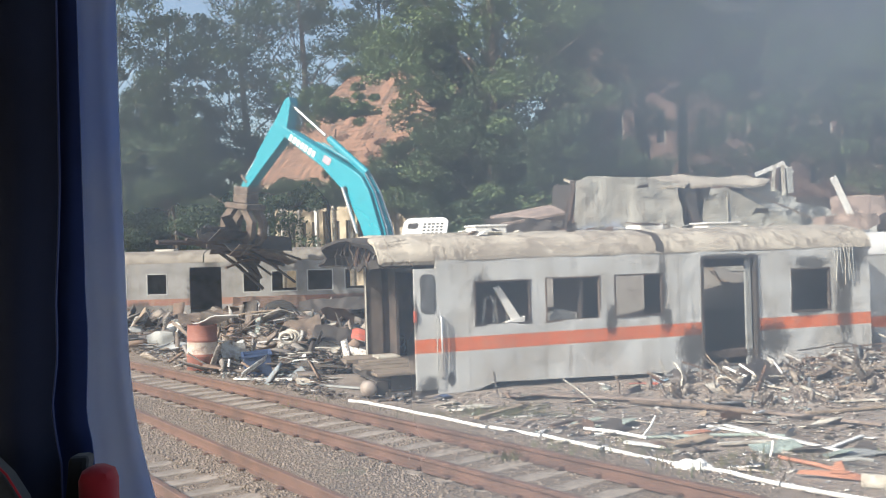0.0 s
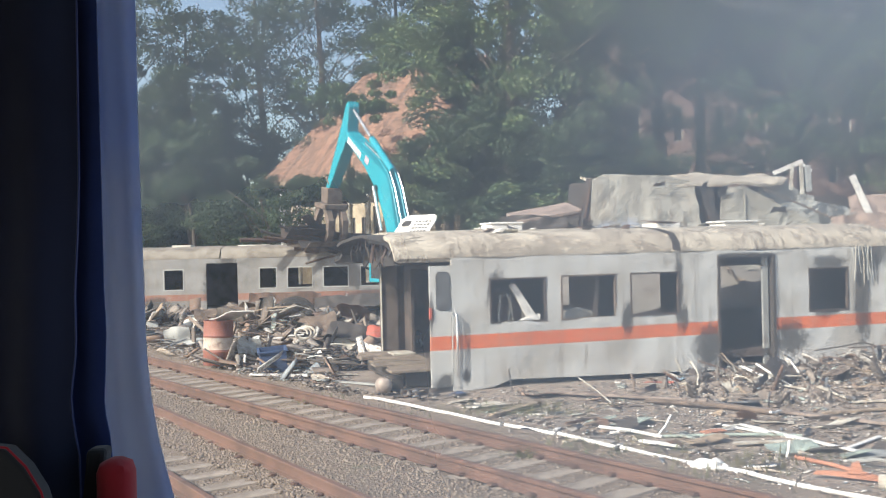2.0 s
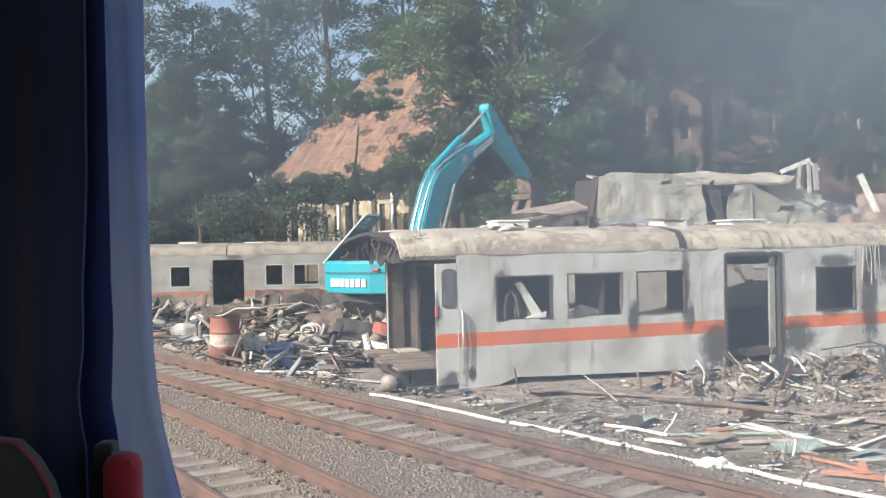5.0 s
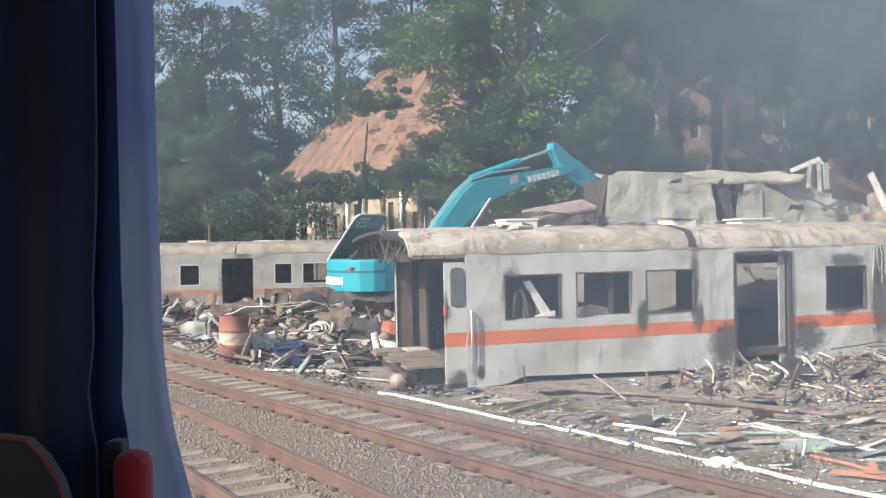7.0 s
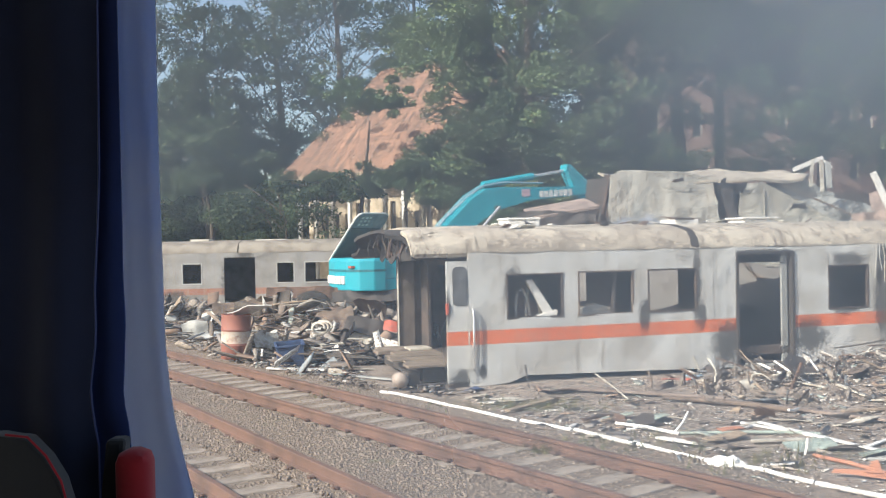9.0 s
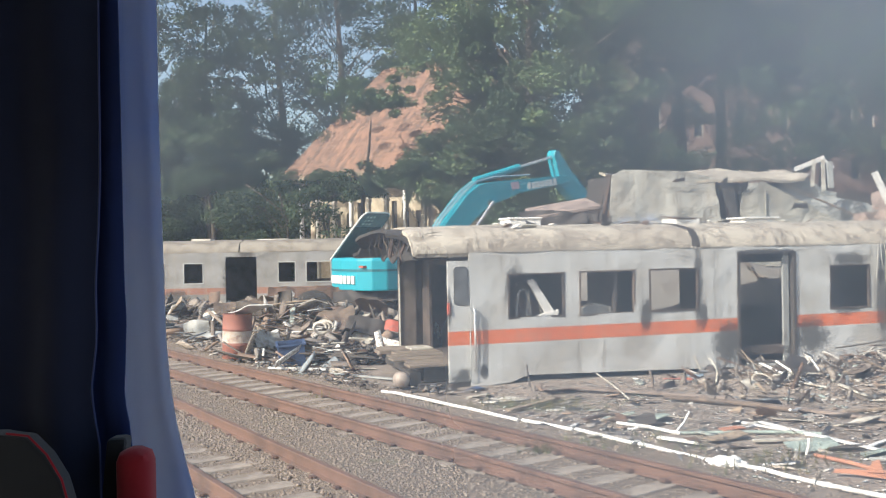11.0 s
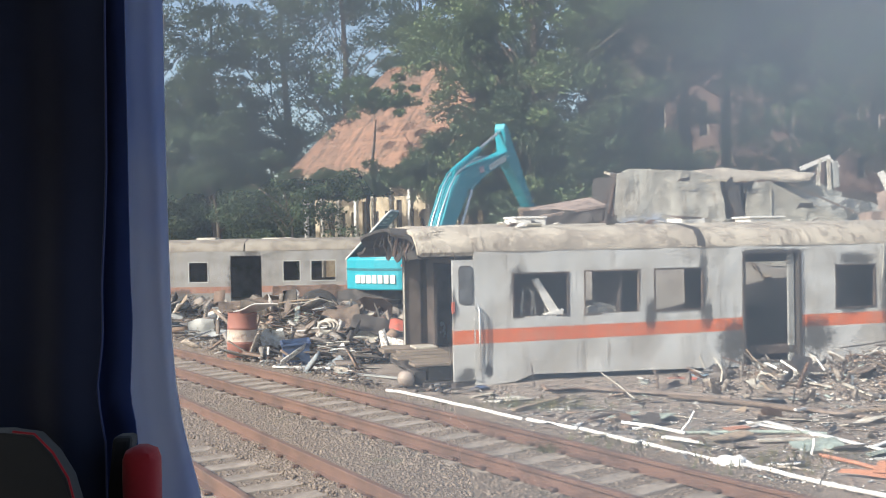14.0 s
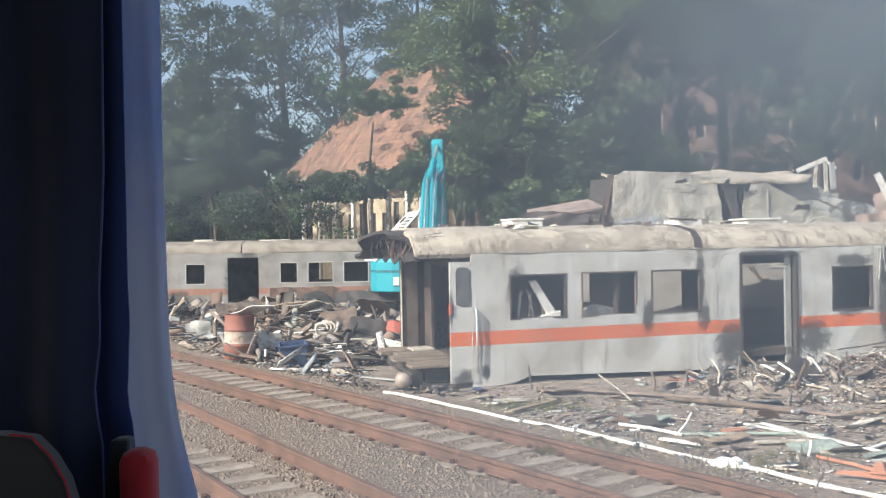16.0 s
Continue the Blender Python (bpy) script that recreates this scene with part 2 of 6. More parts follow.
# ---- railway tracks ----
def rail_bm(x, y0, y1):
    prof = [(-0.055, -0.14), (0.055, -0.14), (0.055, -0.128), (0.012, -0.112), (0.009, -0.045), (0.033, -0.035), (0.034, -0.006), (0.026, 0), (-0.026, 0),
            (-0.034, -0.006), (-0.033, -0.035), (-0.009, -0.045), (-0.012, -0.112), (-0.055, -0.128)]
    return prism([(x + a, b) for a, b in prof], y0, y1, "y")


def make_track(m, half, y0, y1, step, phase):
    track = thing("railway_track", m, "rusty rails on weathered concrete sleepers in stone ballast", "railway track", "railway tracks", "structure")
    for s in (-1, 1):
        part("rail", rail_bm(s * half, y0, y1), M["rust_rail"], track, "rusty steel rail")
    bm = boxes((-0.74, 0.74, -0.11, 0.11, -0.3, -0.138), bevel=0.02)
    base = part("sleeper", bm, M["concrete"], track)
    clip = part("clip", boxes((-0.03, 0.03, -0.035, 0.035, -0.13, -0.1), (-0.014, 0.014, -0.055, 0.055, -0.12, -0.108), bevel=0.006), M["rust_rail"], base)
    meshes = base.data, clip.data
    rng = random.Random(4)
    k0, k1 = int((y0 - phase) / step) + 1, int((y1 - phase) / step)
    for i, k in enumerate(range(k0, k1)):
        if i == 0:
            sl = base
        else:
            sl = new("sleeper", meshes[0])
            sl.parent = track
        sl.matrix_basis = pose(rng.uniform(-0.03, 0.03), phase + k * step + rng.uniform(-0.02, 0.02), rng.uniform(-0.012, 0.004), 0, 0, rng.uniform(-1.5, 1.5))
        for j, cx in enumerate((-half - 0.09, -half + 0.09, half - 0.09, half + 0.09)):
            if i == 0 and j == 0:
                c = clip
            else:
                c = new("clip", meshes[1])
                c.parent = sl
            c.location = (cx, 0, 0)


make_track(pose(0, 10.468, 0, 0, 0, 36.25), 0.525, -6, 26, 0.4875, -0.872)
make_track(pose(0, 6.065, 0, 0, 0, 32.5), 0.5335, -3, 17, 0.4875, 0.1)


# ---- railway coaches ----
def crumple(pts, thick, amount, seed, cuts=3):
    """A torn, dented sheet with the outline pts, in the x-z plane."""
    bm = bmesh.new()
    f = bm.faces.new([bm.verts.new((a, 0, b)) for a, b in pts])
    bmesh.ops.triangulate(bm, faces=[f])
    for k in range(cuts):
        bmesh.ops.subdivide_edges(bm, edges=list(bm.edges), cuts=1, use_grid_fill=True)
    for v in bm.verts:
        x, z = v.co.x, v.co.z
        v.co.y += amount * (noise.noise((x * 1.1 + seed, z * 1.1, seed)) + 0.5 * noise.noise((x * 3.1, z * 3.1 + seed, 2)))
        v.co.x += 0.25 * amount * noise.noise((x * 4, z * 4, seed + 9))
        v.co.z += 0.25 * amount * noise.noise((x * 4, z * 4, seed + 19))
    r = bmesh.ops.extrude_face_region(bm, geom=list(bm.faces))
    for v in r["geom"]:
        if isinstance(v, bmesh.types.BMVert):
            v.co.y += thick
    return bm


def wall_bm(u0, u1, bottom, top, holes, thick, step=0.3, dent=0.012, seed=0.0, skew=0.0):
    """A dented sheet wall in the x-z plane with holes (x0, x1, z0, z1) through it. bottom: a function of x."""
    def cuts(lo, hi, marks):
        c = sorted({lo, hi, *[m for m in marks if lo < m < hi]})
        out = []
        for a, b in zip(c, c[1:]):
            k = max(1, round((b - a) / step))
            out += [a + (b - a) * i / k for i in range(k)]
        return out + [hi]
    us = cuts(u0, u1, [h for q in holes for h in q[:2]])
    zs = cuts(0.0, top, [h for q in holes for h in q[2:]])
    bm = bmesh.new()
    grid = {}

    def vert(i, j):
        if (i, j) not in grid:
            u, z = us[i], zs[j]
            zz = z if z > 0.3 else bottom(u) + (z / 0.3) * (0.3 - bottom(u)) if z < 0.3 else z
            d = dent * noise.noise((u * 1.3 + seed, zz * 1.3, seed)) + 0.5 * dent * noise.noise((u * 4 + seed, zz * 4, seed + 5))
            grid[i, j] = bm.verts.new((u, d + skew * (zz - 0.3), zz))
        return grid[i, j]
    for i in range(len(us) - 1):
        for j in range(len(zs) - 1):
            cu, cz = (us[i] + us[i + 1]) / 2, (zs[j] + zs[j + 1]) / 2
            if not any(a < cu < b and c < cz < d for a, b, c, d in holes):
                bm.faces.new((vert(i, j), vert(i + 1, j), vert(i + 1, j + 1), vert(i, j + 1)))
    r = bmesh.ops.extrude_face_region(bm, geom=list(bm.faces))
    for v in r["geom"]:
        if isinstance(v, bmesh.types.BMVert):
            v.co.y += thick
    return bm


def coach_paint(name, stripe, soot, dirt=1.0, c1=(0.62, 0.63, 0.61), c2=(0.45, 0.43, 0.385), band1=(0.74, 0.17, 0.06), band2=(0.6, 0.27, 0.17)):
    """Grey-white coach paint with an orange band and soot stains (x, z, half width, half height)."""
    n = Nodes(name)
    x, y, z = n.sep()
    col = n.mix(n.ramp(n.noise(1.1, 5, 0.65), 0.38, 0.68), c1, c2)
    lo, hi = stripe
    band = n.math("MULTIPLY", n.math("GREATER_THAN", z, lo), n.math("LESS_THAN", z, hi))
    worn_band = n.mix(n.ramp(n.noise(5, 5, 0.7), 0.4, 0.8), band1, band2)
    col = n.mix(band, col, worn_band)
    streak = n.ramp(n.noise(3.0, 6, 0.75, stretch=(3.2, 1, 0.3)), 0.48, 0.7)
    col = n.mix(n.math("MULTIPLY", streak, 0.42 * dirt), col, (0.28, 0.245, 0.19))
    blot = n.ramp(n.noise(7, 6, 0.75), 0.58, 0.72)
    col = n.mix(n.math("MULTIPLY", blot, 0.35 * dirt), col, (0.22, 0.16, 0.11))
    drip = n.math("MULTIPLY", n.ramp(n.noise(2.2, 5, 0.7, stretch=(9, 1, 0.25)), 0.56, 0.68), n.ramp(n.noise(0.9, 3), 0.4, 0.6))
    col = n.mix(n.math("MULTIPLY", drip, 0.4 * dirt), col, (0.17, 0.13, 0.1))
    wob = n.math("ADD", n.math("MULTIPLY", n.math("SUBTRACT", n.noise(6.5, 8, 0.85), 0.5), 4.2), n.math("MULTIPLY", n.math("SUBTRACT", n.noise(6, 4, 0.7, stretch=(2.5, 1, 0.4)), 0.5), 1.0))
    burnt = None
    for u, w, ru, rw in soot:
        dx = n.math("DIVIDE", n.math("SUBTRACT", x, u), ru)
        dz = n.math("DIVIDE", n.math("SUBTRACT", z, w), rw)
        d = n.math("ADD", n.math("MULTIPLY", dx, dx), n.math("MULTIPLY", dz, dz))
        f = n.math("SUBTRACT", 1.0, n.ramp(n.math("ADD", d, wob), 0.2, 1.35))
        burnt = f if burnt is None else n.math("MAXIMUM", burnt, f)
    if burnt is not None:
        col = n.mix(n.math("MULTIPLY", burnt, 0.85), col, (0.04, 0.036, 0.033))
    for u in (0.62, 1.81, 3.07, 4.45, 6.42, 7.75):
        line = n.math("LESS_THAN", n.math("ABSOLUTE", n.math("SUBTRACT", x, u)), 0.006)
        col = n.mix(n.math("MULTIPLY", line, 0.45), col, (0.16, 0.14, 0.12))
    n.bump(n.noise(40, 3), 0.12, 0.005)
    return n.done(col, n.math("ADD", 0.42, n.math("MULTIPLY", n.noise(2, 4), 0.25)), 0.15)


def roof_mat():
    n = Nodes("scorched_roof_paint")
    col = n.mix(n.ramp(n.noise(1.2, 6, 0.7), 0.35, 0.68), (0.54, 0.49, 0.4), (0.28, 0.24, 0.195))
    col = n.mix(n.math("MULTIPLY", n.ramp(n.noise(4, 6, 0.75), 0.45, 0.68), 0.8), col, (0.17, 0.14, 0.11))
    col = n.mix(n.math("MULTIPLY", n.ramp(n.noise(13, 5, 0.75), 0.52, 0.66), 0.7), col, (0.72, 0.65, 0.52))
    col = n.mix(n.math("MULTIPLY", n.ramp(n.noise(2.5, 6, 0.75, stretch=(3.5, 0.5, 0.5)), 0.54, 0.66), 0.7), col, (0.12, 0.095, 0.075))
    col = n.mix(n.math("MULTIPLY", n.ramp(n.noise(32, 3, 0.7), 0.55, 0.68), 0.5), col, (0.14, 0.11, 0.085))
    n.bump(n.noise(14, 5, 0.7), 0.5, 0.02)
    return n.done(col, 0.85)


M["roof"] = roof_mat()
ROOF = [(0.005, 2.05), (-0.008, 2.06), (-0.008, 2.085), (0.004, 2.12), (0.035, 2.22), (0.17, 2.36), (0.36, 2.42), (0.7, 2.47), (1.1, 2.495), (1.45, 2.5)]


def roof_bm(u0, u1, width, ragged=0.0, seed=1.0, scale=1.0, cut=0.0, torn=0.0):
    """An arched coach roof shell along x, its ends torn."""
    prof = ROOF + [(width - a, b) for a, b in reversed(ROOF[:-1])]
    nu = max(2, int((u1 - u0) / 0.25))
    bm = bmesh.new()
    rows = []
    for i in range(nu + 1):
        row = []
        for j, (v, w) in enumerate(prof):
            start = u0 + torn * min(1, max(0, (v - 0.06) / 0.8)) * (1 + 0.35 * noise.noise((v * 4, seed, 8)))
            u = start + (u1 - start) * i / nu
            if i == 0:
                u += ragged * noise.noise((j * 0.9, seed, 0)) - ragged * 0.7 * j / len(prof)
                u += cut * (1 - min(1, (w - 2.03) / 0.4)) * (v < width / 2)
            dz = 0.018 * noise.noise((u * 1.5 + seed, v * 2, 0)) + 0.02 * noise.noise((u * 0.6, v + seed, 4)) * (w > 2.1)
            row.append(bm.verts.new((u, v + 0.008 * noise.noise((u * 2, w * 5, seed)), w * scale + dz)))
        rows.append(row)
    for a, b in zip(rows, rows[1:]):
        for j in range(len(prof) - 1):
            bm.faces.new((a[j], b[j], b[j + 1], a[j + 1]))
    r = bmesh.ops.extrude_face_region(bm, geom=list(bm.faces))
    for v in r["geom"]:
        if isinstance(v, bmesh.types.BMVert):
            v.co.z -= 0.05
            v.co.y += 0.03 if v.co.y < width / 2 else -0.03
    return bm


def frame_bm(u0, u1, z0, z1, y, w=0.035, d=0.05):
    return boxes((u0, u1, y, y + d, z0, z0 + w), (u0, u1, y, y + d, z1 - w, z1), (u0, u0 + w, y, y + d, z0 + w, z1 - w), (u1 - w, u1, y, y + d, z0 + w, z1 - w))


WIDTH = 2.9
CAR = pose(0.362, 14.304, -0.14, 0, 0, 17.16)


def make_near_coach():
    coach = thing("railway_coach", CAR, "burnt-out grey railway coach with an orange stripe, lying on the ground", "railway coach", "scrapped coaches")
    soot = [(4.72, 0.42, 0.36, 0.4), (6.35, 0.48, 0.4, 0.34), (3.14, 0.98, 0.12, 0.3), (4.12, 1.45, 0.1, 0.75), (7.15, 0.98, 0.35, 0.16), (7.95, 1.1, 0.2, 0.9),
            (0.3, 0.2, 0.07, 0.14), (0.85, 1.5, 0.2, 0.35), (5.5, 1.97, 0.7, 0.05), (7.2, 1.8, 0.4, 0.14), (4.2, 0.95, 0.1, 0.3), (2.1, 0.0, 1.5, 0.06), (8.2, 1.9, 0.4, 0.3)]
    paint = coach_paint("burnt_coach_paint", (0.64, 0.855), soot, 1.35)
    inner = worn("sooty_lining", (0.1, 0.074, 0.06), (0.048, 0.04, 0.036), 2.5, rough=0.9)
    holes = [(0.73, 1.66, 1.03, 1.70), (1.96, 2.92, 1.03, 1.71), (3.22, 4.11, 1.04, 1.71), (4.90, 6.03, -1, 1.95), (6.79, 7.62, 0.95, 1.69)]

    def bottom(u):
        if u < 0.7:
            return 0.0
        if u < 0.95:
            return 0.12 * (u - 0.7) / 0.25
        if u < 6.85:
            return 0.12 - 0.15 * (u - 0.95) / 5.9
        return -0.03 + 0.11 * min((u - 6.85) / 0.22, 1)
    part("side_wall", wall_bm(0.08, 8.55, bottom, 2.06, holes, 0.05, 0.28, 0.02, 2.0), paint, coach, "grey-white wall with orange band and soot stains")
    far_holes = [(3.22, 4.11, 1.04, 1.6), (4.75, 6.0, 0.7, 1.65), (6.7, 7.95, 0.8, 1.7)]
    part("far_wall", wall_bm(-0.2, 8.55, lambda u: 0.0, 2.06, far_holes, 0.05, 0.4, 0.02, 9.0), inner, coach, "sooty far wall").location = (0, WIDTH - 0.1, 0)
    part("roof", roof_bm(-0.95, 8.6, WIDTH, 0.12, 3.0, 1.0, 0.2, 0.34), M["roof"], coach, "scorched cream roof with a torn end", True)
    part("ceiling_lining", roof_bm(-0.98, 8.5, WIDTH - 0.2, 0.22, 3.0, 0.984, 0.3), worn("charred_ceiling", (0.04, 0.035, 0.032), (0.075, 0.06, 0.05), 4, 0.5, 0.75, rough=0.95), coach, "charred ceiling under the roof").location = (0, 0.1, 0)
    part("roof_seam", roof_bm(4.03, 4.17, WIDTH, 0.05, 3.0, 1.003), M["dark_steel"], coach, "burnt seam across the roof", True)
    # window frames and torn remains
    for i, (a, b, c, d) in enumerate(holes):
        if c > 0:
            w = part("window_frame", frame_bm(a - 0.02, b + 0.02, c - 0.02, d + 0.02, -0.008, 0.028), inner if i in (0, 2, 4) else M["dirt_brown"], coach)
    part("door_frame", boxes((4.88, 4.93, -0.03, 0.1, 0.0, 1.97), (6.0, 6.05, -0.03, 0.1, 0.0, 1.97), (4.93, 6.0, -0.03, 0.1, 1.93, 1.98)), M["dark_steel"], coach)
    part("sliding_door", boxes((5.84, 5.97, 0.06, 0.1, 0.05, 1.92), bevel=0.01), M["grey_sheet"], coach, "grey door leaf pushed open")
    part("threshold", boxes((4.8, 6.1, -0.06, 0.3, -0.02, 0.03), bevel=0.008), M["grey_sheet"], coach)
    # end door leaf, still hanging at the open end
    leaf = wall_bm(-0.27, 0.07, lambda u: 0.07, 1.94, [(-0.17, 0.02, 1.28, 1.8)], 0.045, 0.2, 0.004, 4.0)
    door = part("end_door", leaf, coach_paint("end_door_paint", (0.64, 0.855), [(-0.05, 0.1, 0.2, 0.2), (-0.25, 1.2, 0.04, 0.3)]), coach, "white door with a small rounded window")
    pane = [(-0.165, 1.33), (-0.15, 1.29), (-0.12, 1.27), (0.0, 1.26), (0.03, 1.28), (0.045, 1.32), (0.045, 1.78), (0.03, 1.82), (0.0, 1.84), (-0.12, 1.84), (-0.15, 1.82), (-0.165, 1.78)]
    part("window_rubber", prism([(a2 * 1.08 + 0.005, 1.55 + (b2 - 1.55) * 1.04) for a2, b2 in pane], -0.01, 0.02, "y"), M["black"], door)
    part("glass", prism(pane, -0.016, -0.011, "y"), worn("sooty_glass", (0.16, 0.17, 0.18), (0.09, 0.09, 0.09), 3, rough=0.35), door, "sooty rounded window glass")
    hr = bmesh.new()
    tube(hr, [(0.14, -0.01, 0.25), (0.14, -0.06, 0.3), (0.14, -0.06, 1.16), (0.14, -0.01, 1.2)], 0.018)
    part("handrail", hr, M["chrome"], coach, "upright steel grab rail", True)
    part("loose_slab", boxes((-0.35, 0.05, 1.9, 2.3, 0.37, 0.41), bevel=0.01), M["cream"], coach, "pale broken slab on the floor")
    hr = bmesh.new()
    tube(hr, [(0.05, -0.01, 0.1), (0.06, -0.05, 0.14), (0.07, -0.05, 1.18), (0.06, -0.01, 1.22)], 0.01)
    part("handrail", hr, M["grey_sheet"], coach, "", True)
    lock = part("door_lock", boxes((-0.29, -0.24, -0.03, 0.02, 1.12, 1.3), bevel=0.01), M["red_paint"], door, "red lock plate")
    # the open end
    part("partition", boxes((0.12, 0.17, 0.08, 0.4, 0.35, 2.0), (0.12, 0.17, 2.35, WIDTH - 0.1, 0.35, 2.0), (0.12, 0.17, 0.4, 2.35, 1.85, 2.0)), inner, coach, "charred cross wall")
    part("corner_post", boxes((-0.3, -0.02, WIDTH - 0.16, WIDTH - 0.06, 0.3, 2.05), (-0.32, -0.3, WIDTH - 0.18, WIDTH - 0.03, 0.3, 2.03)), worn("scorched_post", (0.15, 0.12, 0.1), (0.075, 0.06, 0.05), 3), coach, "scorched brown corner post")
    part("post_trim", boxes((-0.335, -0.318, WIDTH - 0.19, WIDTH - 0.15, 0.25, 1.95)), M["cream"], coach)
    fl = bmesh.new()
    box(fl, 0.1, 8.5, 0.06, WIDTH - 0.1, 0.2, 0.33)
    part("floor_pan", fl, inner, coach, "sooty floor pan")
    rng = random.Random(3)
    deck = worn("scorched_floor_board", (0.3, 0.24, 0.18), (0.14, 0.11, 0.09), 4, 0.35, 0.65, rough=0.9, vary=0.5)
    for k in range(7):
        bm = boxes((-0.78 + rng.uniform(-0.16, 0.14), 0.1, 0.1 + k * 0.38, 0.46 + k * 0.38, 0.315 + rng.uniform(-0.02, 0.02), 0.365 + rng.uniform(-0.02, 0.02)), bevel=0.006)
        part("floor_board", bm, deck, coach)
    part("end_beam", boxes((-0.62, 0.1, 0.2, 0.3, 0.08, 0.3), (-0.62, -0.52, 0.3, WIDTH - 0.2, 0.08, 0.3), (-0.3, -0.2, 0.3, WIDTH - 0.1, 0.1, 0.3), (-0.75, 0.25, 0.02, 0.1, -0.02, 0.08), bevel=0.01), M["dark_steel"], coach)
    for u, s in ((-0.62, 1.0), (-0.45, 5.0)):
        e = crumple([(0.06, 2.1), (0.1, 2.3), (0.4, 2.4), (1.4, 2.46), (2.5, 2.4), (2.8, 2.25), (2.84, 1.95), (2.6, 1.9), (2.3, 2.02), (2.0, 1.88), (1.6, 2.0), (1.2, 1.93), (0.8, 2.08), (0.45, 1.98), (0.2, 2.12)], 0.02, 0.07, s, 3)
        part("charred_lining", e, M["dark_steel"], coach, "charred ceiling lining hanging at the torn end").matrix_basis = pose(u, 0, 0, 0, 0, 90)
    # ribs hanging in the torn roof end
    for k in range(9):
        v = 0.25 + k * 0.29
        bm = bmesh.new()
        a = rng.uniform(-0.12, 0.12)
        tube(bm, [(-0.7 + rng.uniform(-0.1, 0.3), v, 2.36), (-0.72 + a, v + a, 2.2), (-0.66 + 2 * a, v + a, 1.98 + rng.uniform(-0.05, 0.25))], rng.uniform(0.012, 0.035), 6)
        part("roof_rib", bm, M["rust"] if k % 3 else M["dark_steel"], coach)
    for k in range(16):
        v = 0.12 + k * 0.165
        bm = bmesh.new()
        u = -0.95 + rng.uniform(0, 0.35)
        drop = rng.uniform(0.15, 0.5)
        top = 2.38 + 0.07 * math.sin(math.pi * v / WIDTH)
        tube(bm, [(u + 0.25, v, top), (u, v + rng.uniform(-0.06, 0.06), top - 0.03), (u - rng.uniform(0, 0.12), v + rng.uniform(-0.1, 0.1), top - drop * 0.6), (u + rng.uniform(-0.1, 0.1), v + rng.uniform(-0.12, 0.12), top - drop)], rng.uniform(0.004, 0.011), 6)
        part("hanging_strand", bm, (M["dark_steel"], M["rust"], M["dark_steel"], M["dirt_brown"])[k % 4], coach, "twisted strand hanging in the torn roof end")
    for k in range(5):
        v = 0.35 + k * 0.5
        bm = prism([(v, 2.42), (v + 0.4, 2.44), (v + 0.36, 2.05 + rng.uniform(0, 0.2)), (v + 0.1, 2.1 + rng.uniform(0, 0.15))], -0.75 + 0.1 * k % 0.2, -0.73 + 0.1 * k % 0.2, "x")
        part("lining_shred", bm, M["dark_steel"], coach)
    # inside: seats' skeletons and dividing panels seen through the windows
    part("cross_panel", boxes((2.62, 2.66, 0.1, 1.1, 0.33, 1.95), bevel=0.005), inner, coach)
    part("cross_panel", boxes((4.5, 4.54, 0.1, 1.2, 0.33, 1.95), bevel=0.005), inner, coach)
    seat = bmesh.new()
    for k in (0, 0.18):
        tube(seat, [(1.0 + k, 0.25, 0.4), (0.95 + k, 0.25, 1.1), (1.0 + k, 0.27, 1.42), (1.1 + k, 0.27, 1.46), (1.16 + k, 0.25, 1.3), (1.2 + k, 0.25, 1.0)], 0.02, 6)
    part("seat_frame", seat, M["cream"], coach, "bent seat frame", True)
    part("seat_shell", prism([(1.1, 1.6), (1.2, 1.62), (1.55, 1.1), (1.5, 1.02), (1.42, 1.05)], 0.12, 0.2, "y"), M["white_paint"], coach)
    part("seat_shell", prism([(1.3, 1.04), (1.62, 1.12), (1.6, 0.9), (1.3, 0.9)], 0.1, 0.3, "y"), M["white_paint"], coach)
    part("seat_shell", prism([(1.0, 1.25), (1.25, 1.3), (1.35, 1.1), (1.1, 0.95)], 0.3, 0.5, "y"), M["rust"], coach)
    part("seat_shell", prism([(2.0, 1.08), (2.3, 1.2), (2.6, 1.12), (2.6, 0.9), (2.0, 0.9)], 0.2, 0.4, "y"), M["cream"], coach)
    for k in range(7):
        bm = bmesh.new()
        u = 7.72 + 0.07 * k
        tube(bm, [(u, -0.03, 2.06), (u + rng.uniform(-0.03, 0.03), -0.05, 1.85), (u + rng.uniform(-0.06, 0.06), -0.045, 1.6 - rng.uniform(0, 0.25))], 0.009, 6)
        part("hanging_strand", bm, M["cream"] if k % 2 else M["grey_sheet"], coach, "pale strand hanging from the eave")
    for k in range(16):
        u, v = rng.uniform(0.3, 8.2), rng.uniform(0.35, 1.5)
        s = rng.uniform(0.05, 0.13)
        z = 2.41 + 0.09 * min(1, v / 1.1)
        e = crumple([(-s, -s * 0.5), (s * 0.9, -s * 0.6), (s, s * 0.3), (-s * 0.7, s * 0.5)], 0.012, 0.1, 60.0 + k, 2)
        part("roof_scrap", e, M[("rust", "cream", "dark_steel", "white_paint")[k % 4]], coach, "scrap of sheet on the roof").matrix_basis = pose(u, v, z + 0.03, rng.uniform(-80, -50), rng.uniform(-15, 15), rng.uniform(0, 360))
    # things fixed on the roof
    part("roof_vent", boxes((1.35, 1.95, 1.5, 2.0, 2.46, 2.6), (1.33, 1.97, 1.48, 2.02, 2.6, 2.64), bevel=0.02), M["white_paint"], coach, "white roof ventilator")
